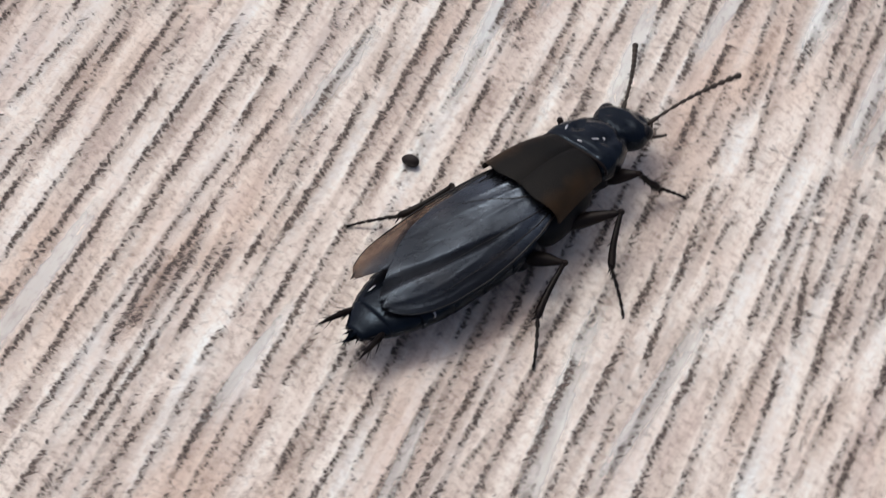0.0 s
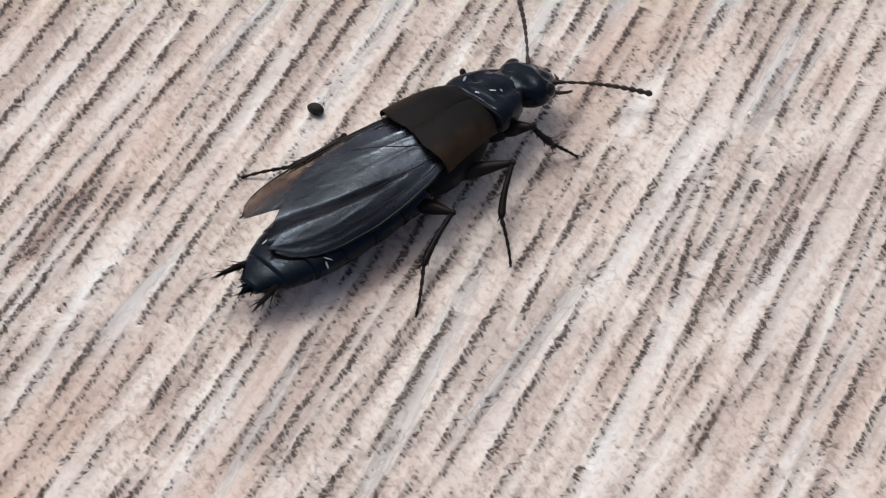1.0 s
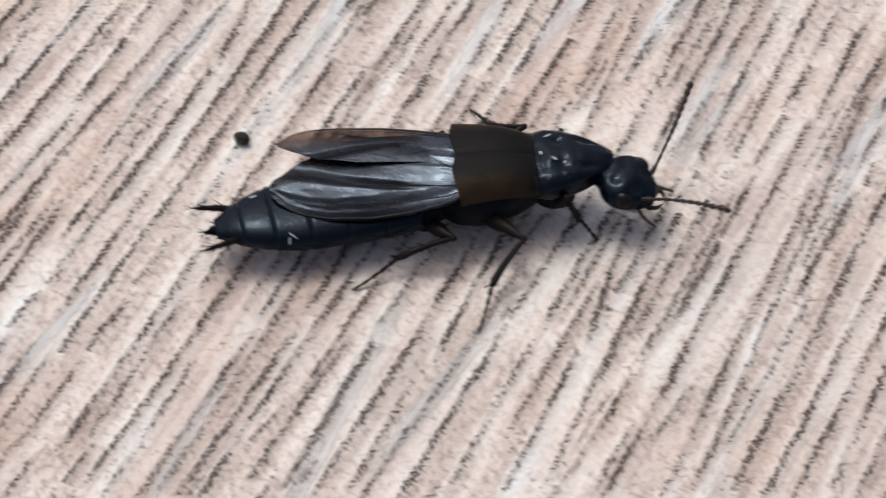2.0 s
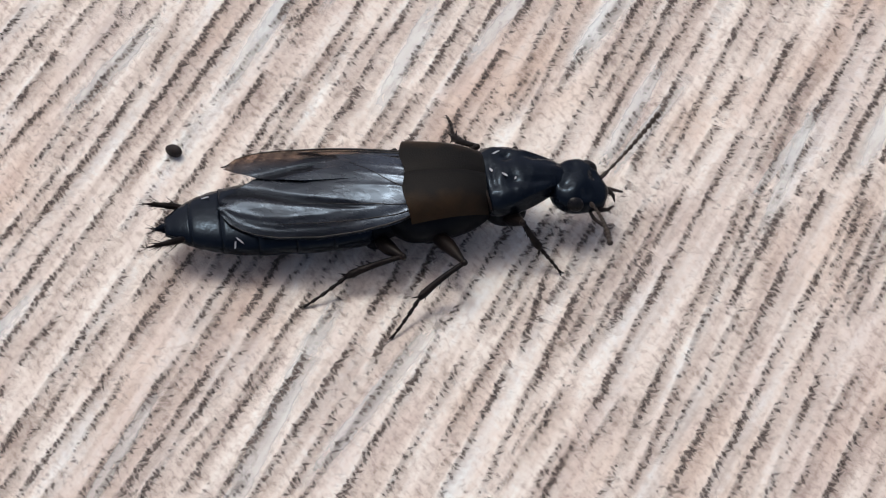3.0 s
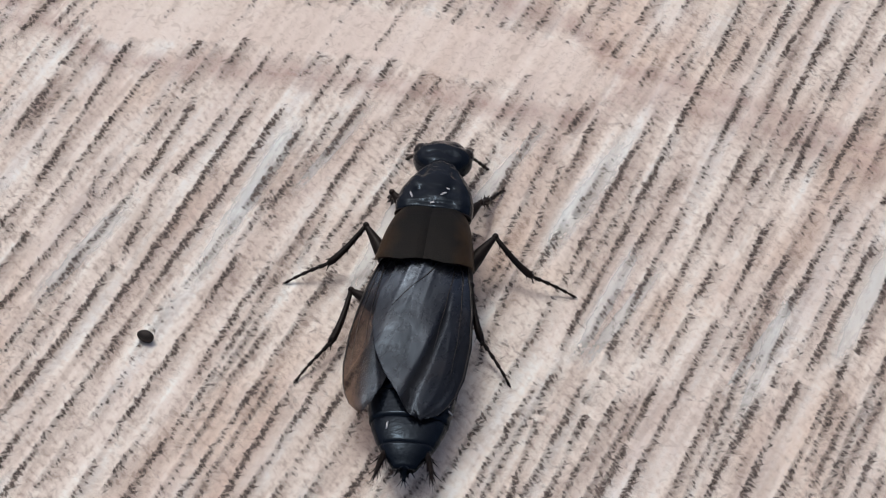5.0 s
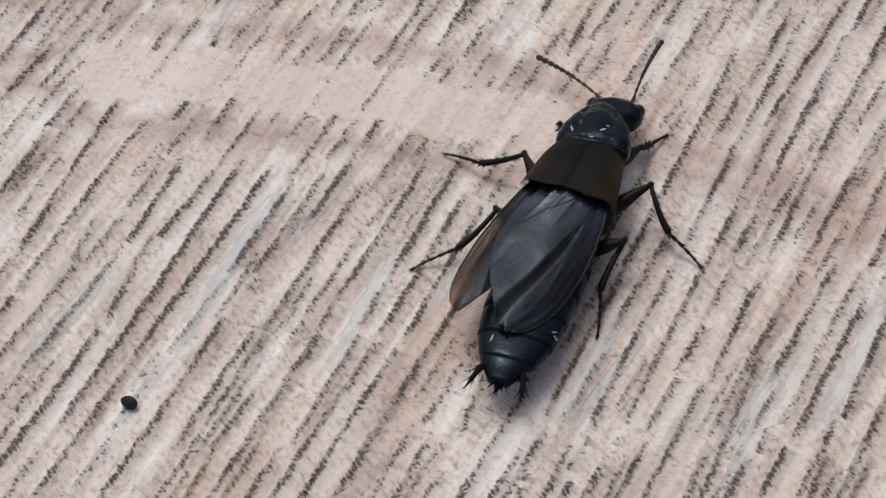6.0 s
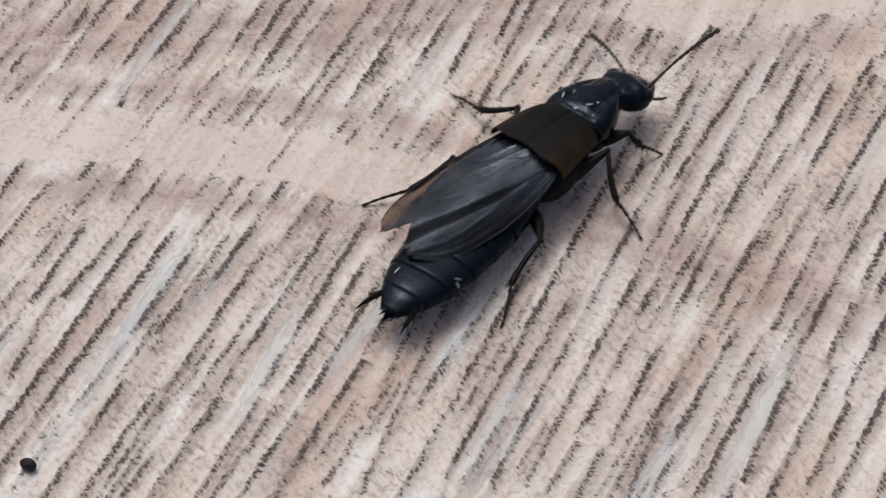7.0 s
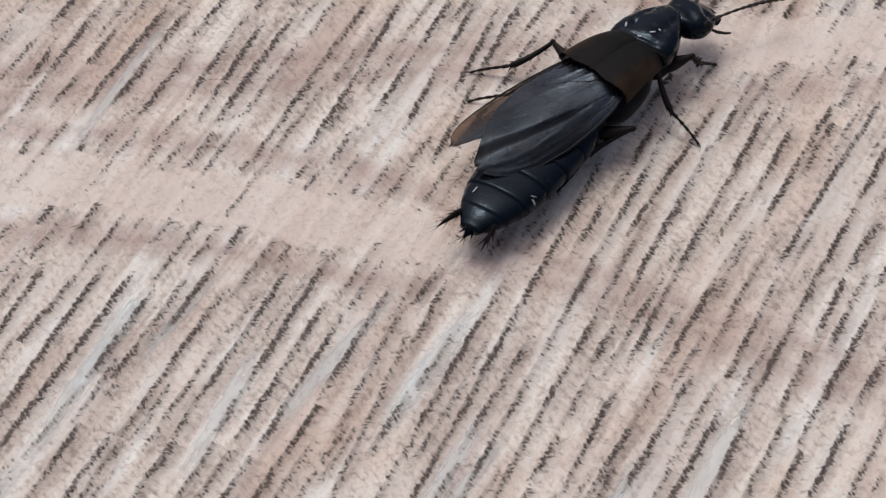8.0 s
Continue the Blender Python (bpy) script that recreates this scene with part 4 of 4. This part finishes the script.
# seconds, place of the body on the floor, heading, then turns of tail and neck shield, and the shield's nod
BODY = [
    (0, -6.11, -7.56, 42, -2, 6, -12), (0.5, -6.08, -7.68, 45, 0, 3.5, -14), (1, -6.02, -7.4, 42, 3, 9.5, -12), (1.3, -5.35, -7.38, 31, 6, 2, -4),
    (1.5, -4.2, -7.2, 25, 5, -2, 0), (1.8, -2.6, -6.95, 11, 8, -1, 0), (2, -1.88, -6.88, 5, 9, 2, 0), (2.2, -1.3, -6.9, -2, 9, 3.5, -2),
    (3.3, -1.2, -7.19, 16, -5, 8, 0), (3.5, -0.66, -6.35, 31, -9, 22.5, -6), (3.7, 0.57, -4.23, 53, -5, 22, -6), (3.8, 1.05, -3.36, 60, 0, 20, -7),
    (4, 0.98, -2.12, 74, -1, 18, -10), (4.5, 0.57, -1.5, 86, -1, 8, 6), (5, 0.38, -2.42, 83, 3, 0, 0), (5.2, 1.09, -2.46, 74, 2, 2, 5),
    (6.3, 6.78, 6.89, 65, 6, 10, -6), (6.5, 6.28, 7.62, 59, 9, 8, 6), (7, 8.22, 9.78, 48, 6.5, 6, 0), (7.3, 10.5, 14, 48, 8, 5, 1),
    (7.5, 11.1, 15.46, 48, 9.5, 4, 2), (7.7, 11.45, 15.6, 48, 10, 7, 2), (8, 12.54, 16.64, 47, 10, 11, 2),
]
# seconds, place of the head before the body, its turn and nod
HEADS = [
    (0, -0.09, 4.68, 4, -14), (0.5, 0.11, 4.57, 3, -16), (1, 0.05, 4.62, 4, -12), (1.3, 0.22, 5.26, -32, -12),
    (1.5, 0.3, 5.45, -31, -14), (2, 0.27, 5.31, -26, -10), (2.2, -0.04, 5.2, -39, -14), (3.3, -0.4, 5.35, 4, -8),
    (3.5, -0.64, 5.35, 31, -8), (3.7, -0.98, 5.2, 26, -8), (3.8, -0.94, 5.07, 22, -8), (4, -0.54, 4.54, 16, -14),
    (4.5, -0.3, 4.67, 12, -34), (5, -0.1, 5.45, -3, -10), (5.2, 0.33, 4.41, -20, -26), (6.3, 0.05, 4.98, 15, -14),
    (6.5, 0.27, 4.58, -26, -24), (7, 0.05, 5.25, 0, -12), (7.5, 0, 5.83, -15, -8), (8, -0.29, 5.44, -16, -10),
]
DRAWN_IN = [(0.0, 0.6), (0.5, 0.4), (1.0, 0.4), (1.3, -0.1), (2.0, -0.4), (3.3, -0.2), (3.8, 0.0), (4.0, -0.2), (4.5, -0.4), (5.0, 0.0), (6.4, -0.2), (7.0, -0.5), (7.5, -0.5), (7.7, -0.8), (8.0, -0.5)]
# where each foot stands beside the body: seconds, to its own side, ahead
FEET = {
    ("front", 1): [(0, 2.7, 5.8), (0.5, 2.8, 5.6), (1, 2.7, 5.5), (1.3, 2.5, 5.4), (1.5, 3, 4.9), (2, 1.7, 5), (2.2, 2.3, 5.5), (3.3, 2.5, 5.4), (3.5, 1.3, 6.7), (3.8, 1.8, 6.5), (4, 1.2, 6.3), (4.5, 2.1, 5.4), (5, 2.2, 6.7), (5.2, 2.2, 6.2), (6.3, 1.7, 7.3), (6.5, 1.7, 5.8), (7, 2.3, 5.7), (7.5, 2.9, 5.3), (8, 1.4, 6.4)],
    ("front", -1): [(0, 2, 5), (1, 2, 5), (2, 2.4, 5.2), (3.3, 2.2, 5.6), (3.8, 2.3, 5.7), (4.5, 1.9, 5.6), (5, 2, 5.8), (5.2, 2.7, 6.3), (6.5, 2.1, 5.6), (8, 2.1, 5.9)],
    ("middle", 1): [(0, 4.9, 0.2), (0.5, 4.8, 0.1), (1, 4.9, 0.3), (1.5, 4.4, 2.2), (2, 5.6, 0.5), (2.2, 5.6, 0.4), (3.3, 4.8, -1), (3.5, 5.5, 1.8), (3.8, 5.4, 0.9), (4, 5.6, 1.2), (4.5, 5.5, 1.7), (5, 5.4, 1.7), (5.2, 5.1, 1), (5.6, 5.2, 3), (6, 5.2, 0.8), (6.3, 4.3, 2.5), (6.5, 5.3, 2.6), (7, 4.7, 1.6), (7.5, 5.5, 1.8), (8, 4, 2.3)],
    ("middle", -1): [(0, 3.1, 1.7), (0.2, 4.4, 1.8), (0.5, 4.7, 2), (0.8, 4.4, 1.8), (1, 3.4, 1.8), (1.5, 5.3, 2), (2, 4.9, 1), (3.3, 5.2, 2.2), (3.5, 3, 0.9), (3.8, 5.3, 0.2), (4, 5.1, 0.3), (4.5, 4.9, 0.4), (5, 5.2, 1), (5.2, 5.8, 0.3), (5.7, 5.4, 2.4), (6.3, 6.3, 2.8), (6.5, 5.9, 1.6), (7, 5.9, 2.6), (7.5, 5.6, 1.3), (8, 5.5, -1)],
    ("hind", 1): [(0, 4.3, -3.6), (0.5, 3.8, -3.6), (1, 4.4, -3.6), (1.5, 4.4, -3.8), (2, 3.3, -3.7), (2.2, 3.6, -3.5), (3.3, 3.2, -3.8), (3.8, 3.6, -2.6), (4, 3.3, -3.7), (4.5, 3.4, -4), (5, 3.5, -2.8), (5.2, 3.2, -2.4), (5.8, 3.4, -4), (6.3, 2.1, -3.5), (6.5, 3.2, -3.6), (7, 3.7, -5.4), (7.5, 3.9, -2.6), (8, 1.6, -3.6)],
    ("hind", -1): [(0, 4.8, -3.5), (0.5, 3.6, -4.2), (1, 4.6, -4), (1.5, 5.5, -1.5), (2, 4, -3.6), (3.3, 4, -3.4), (3.5, 5.5, -1.7), (3.8, 4.6, -3), (4, 4.2, -3.4), (4.5, 2.3, -3.6), (4.8, 3.7, -3.5), (5, 4.1, -3.6), (5.2, 5.7, -2.7), (5.8, 4.4, -4), (6.3, 5.4, -1.4), (6.5, 4.5, -2.9), (7, 4.4, -4.3), (7.5, 3.2, -3.2), (8, 4.4, -2.3)],
}
# seconds, turn of the left and of the right feeler on the head, and their lift
FEELERS = [
    (0, 26, -22, 6, 28), (0.5, 50, -36, 30, 24), (1, 46, -34, 10, -6), (1.3, 50, 10, 10, 4),
    (1.5, 54, 28, -24, 20), (1.8, 50, -10, 12, -4), (2, 84, -4, 26, 32), (2.2, 58, -26, -6, 24),
    (3.3, 68, -64, 10, 32), (3.5, 58, 0, 12, -38), (3.8, 63, 5, 10, 6), (4, 68, 10, 8, 50),
    (4.5, 34, -28, 18, 6), (4.8, 50, -20, -10, -20), (5, 40, -35, -48, -50), (5.2, 50, 12, 26, 10),
    (6.3, 48, -6, -2, 16), (6.5, 60, 30, 26, 14), (7, 54, -4, -10, 28), (7.5, 45, 10, 8, 8),
    (8, 50, 0, 8, 8),
]
# seconds, outward turn and lift of the left wing, then of the right
WINGS = [(0, 5, 1, -7, 0), (0.2, 4, 1, -7, 0), (0.4, 7, 7, -6, 2), (0.6, 5, 1, -7, 0), (1, 5, 1, -6, 0), (1.5, 6, 6, -5, 0), (1.9, 5, 6, -5, 0), (2.1, 6, 10, -5, 1), (2.2, 5, 6, -5, 0), (3.3, 4, 3, -5, 0),
         (3.6, 3, 1, -5, 0), (3.8, 5, 0, -5, 0), (4, 12, 0, -6, 0), (4.5, 0, 0, -1, 0), (5, 3, 0, -1, 0), (5.2, 9, 0, -5, 0), (6.3, 7, 0, -7, 0), (7, 5, 1, -8, 0), (8, 6, 1, -8, 0)]


def joint(origin, tip, up):
    """A pose at origin with +y towards tip and +z as near up as may be."""
    y = (Vector(tip) - Vector(origin)).normalized()
    x = y.cross(Vector(up)).normalized()
    m = Matrix((x, y, x.cross(y))).transposed().to_4x4()
    return Matrix.Translation(Vector(origin) * MM) @ m


def between(rows, t):
    return [float(np.interp(t, [r[0] for r in rows], [r[k] for r in rows])) for k in range(1, len(rows[0]))]


def leg_rows(pair, side):
    """Thigh and shank poses that keep the foot where FEET has it."""
    thighs, shanks = [], []
    a, b = FEMUR[pair], SHANK[pair]
    hx, hy, hz = HIPS[pair]
    hip = Vector((side * hx, hy, hz))
    rows = FEET[(pair, side)]
    for t in sorted({r[0] for r in rows} | {r[0] for r in BODY}):
        fx, fy = between(rows, t)
        foot = Vector((side * fx, fy, 0.03))
        d = foot - hip
        if d.length > 0.985 * (a + b):
            foot = hip + d * (0.985 * (a + b) / d.length)
            foot.z = 0.03
            d = foot - hip
        reach = min(d.length, 0.99 * (a + b))
        k = (a * a - b * b + reach * reach) / (2 * reach)
        h = math.sqrt(max(a * a - k * k, 0.0))
        way = d.normalized()
        pole = Vector(POLES[pair]) * Vector((side, 1, 1))
        pole = (pole - way * pole.dot(way)).normalized()
        knee = hip + way * k + pole * h
        thighs.append((t, joint(hip, knee, pole)))
        shanks.append((t, joint(knee, foot, pole)))
    return thighs, shanks


def motions():
    walk(BEETLE, [(t, pose(x * MM, y * MM, 0, 0, 0, h - 90)) for t, x, y, h, *_ in BODY])
    # The tail slides a little into the body, as a telescope does.
    walk(TAIL, [(t, pose(0, (0.1 + between(DRAWN_IN, t)[0]) * MM, 1.42 * MM, 1.2, 0, a)) for t, _, _, _, a, _, _ in BODY])
    walk(SHIELD, [(t, pose(0, 2.95 * MM, 0.20 * MM, 0, 0, a) @ Matrix.Translation((0, 0, 2.0 * MM)) @ pose(0, 0, 0, nod) @ Matrix.Translation((0, 0, -2.0 * MM))) for t, _, _, _, _, a, nod in BODY])
    walk(HEAD, [(t, pose(x * MM, y * MM, 1.92 * MM, nod, 0, a)) for t, x, y, a, nod in HEADS])
    for ob, side, k in ((FEELER_LEFT, -1, 1), (FEELER_RIGHT, 1, 2)):
        walk(ob, [(r[0], pose(side * 0.52 * MM, 1.52 * MM, 0.08 * MM, r[k + 2], 0, r[k])) for r in FEELERS])
    for ob, side, k in ((WING_LEFT, -1, 1), (WING_RIGHT, 1, 3)):
        walk(ob, [(r[0], pose(0, 0.25 * MM, 0, -0.6 * r[k + 1], side * -0.9 * r[k + 1], side * r[k])) for r in WINGS])
    for (pair, side), (thigh, shank) in LEGS.items():
        a, b = leg_rows(pair, side)
        walk(thigh, a)
        walk(shank, b)


motions()
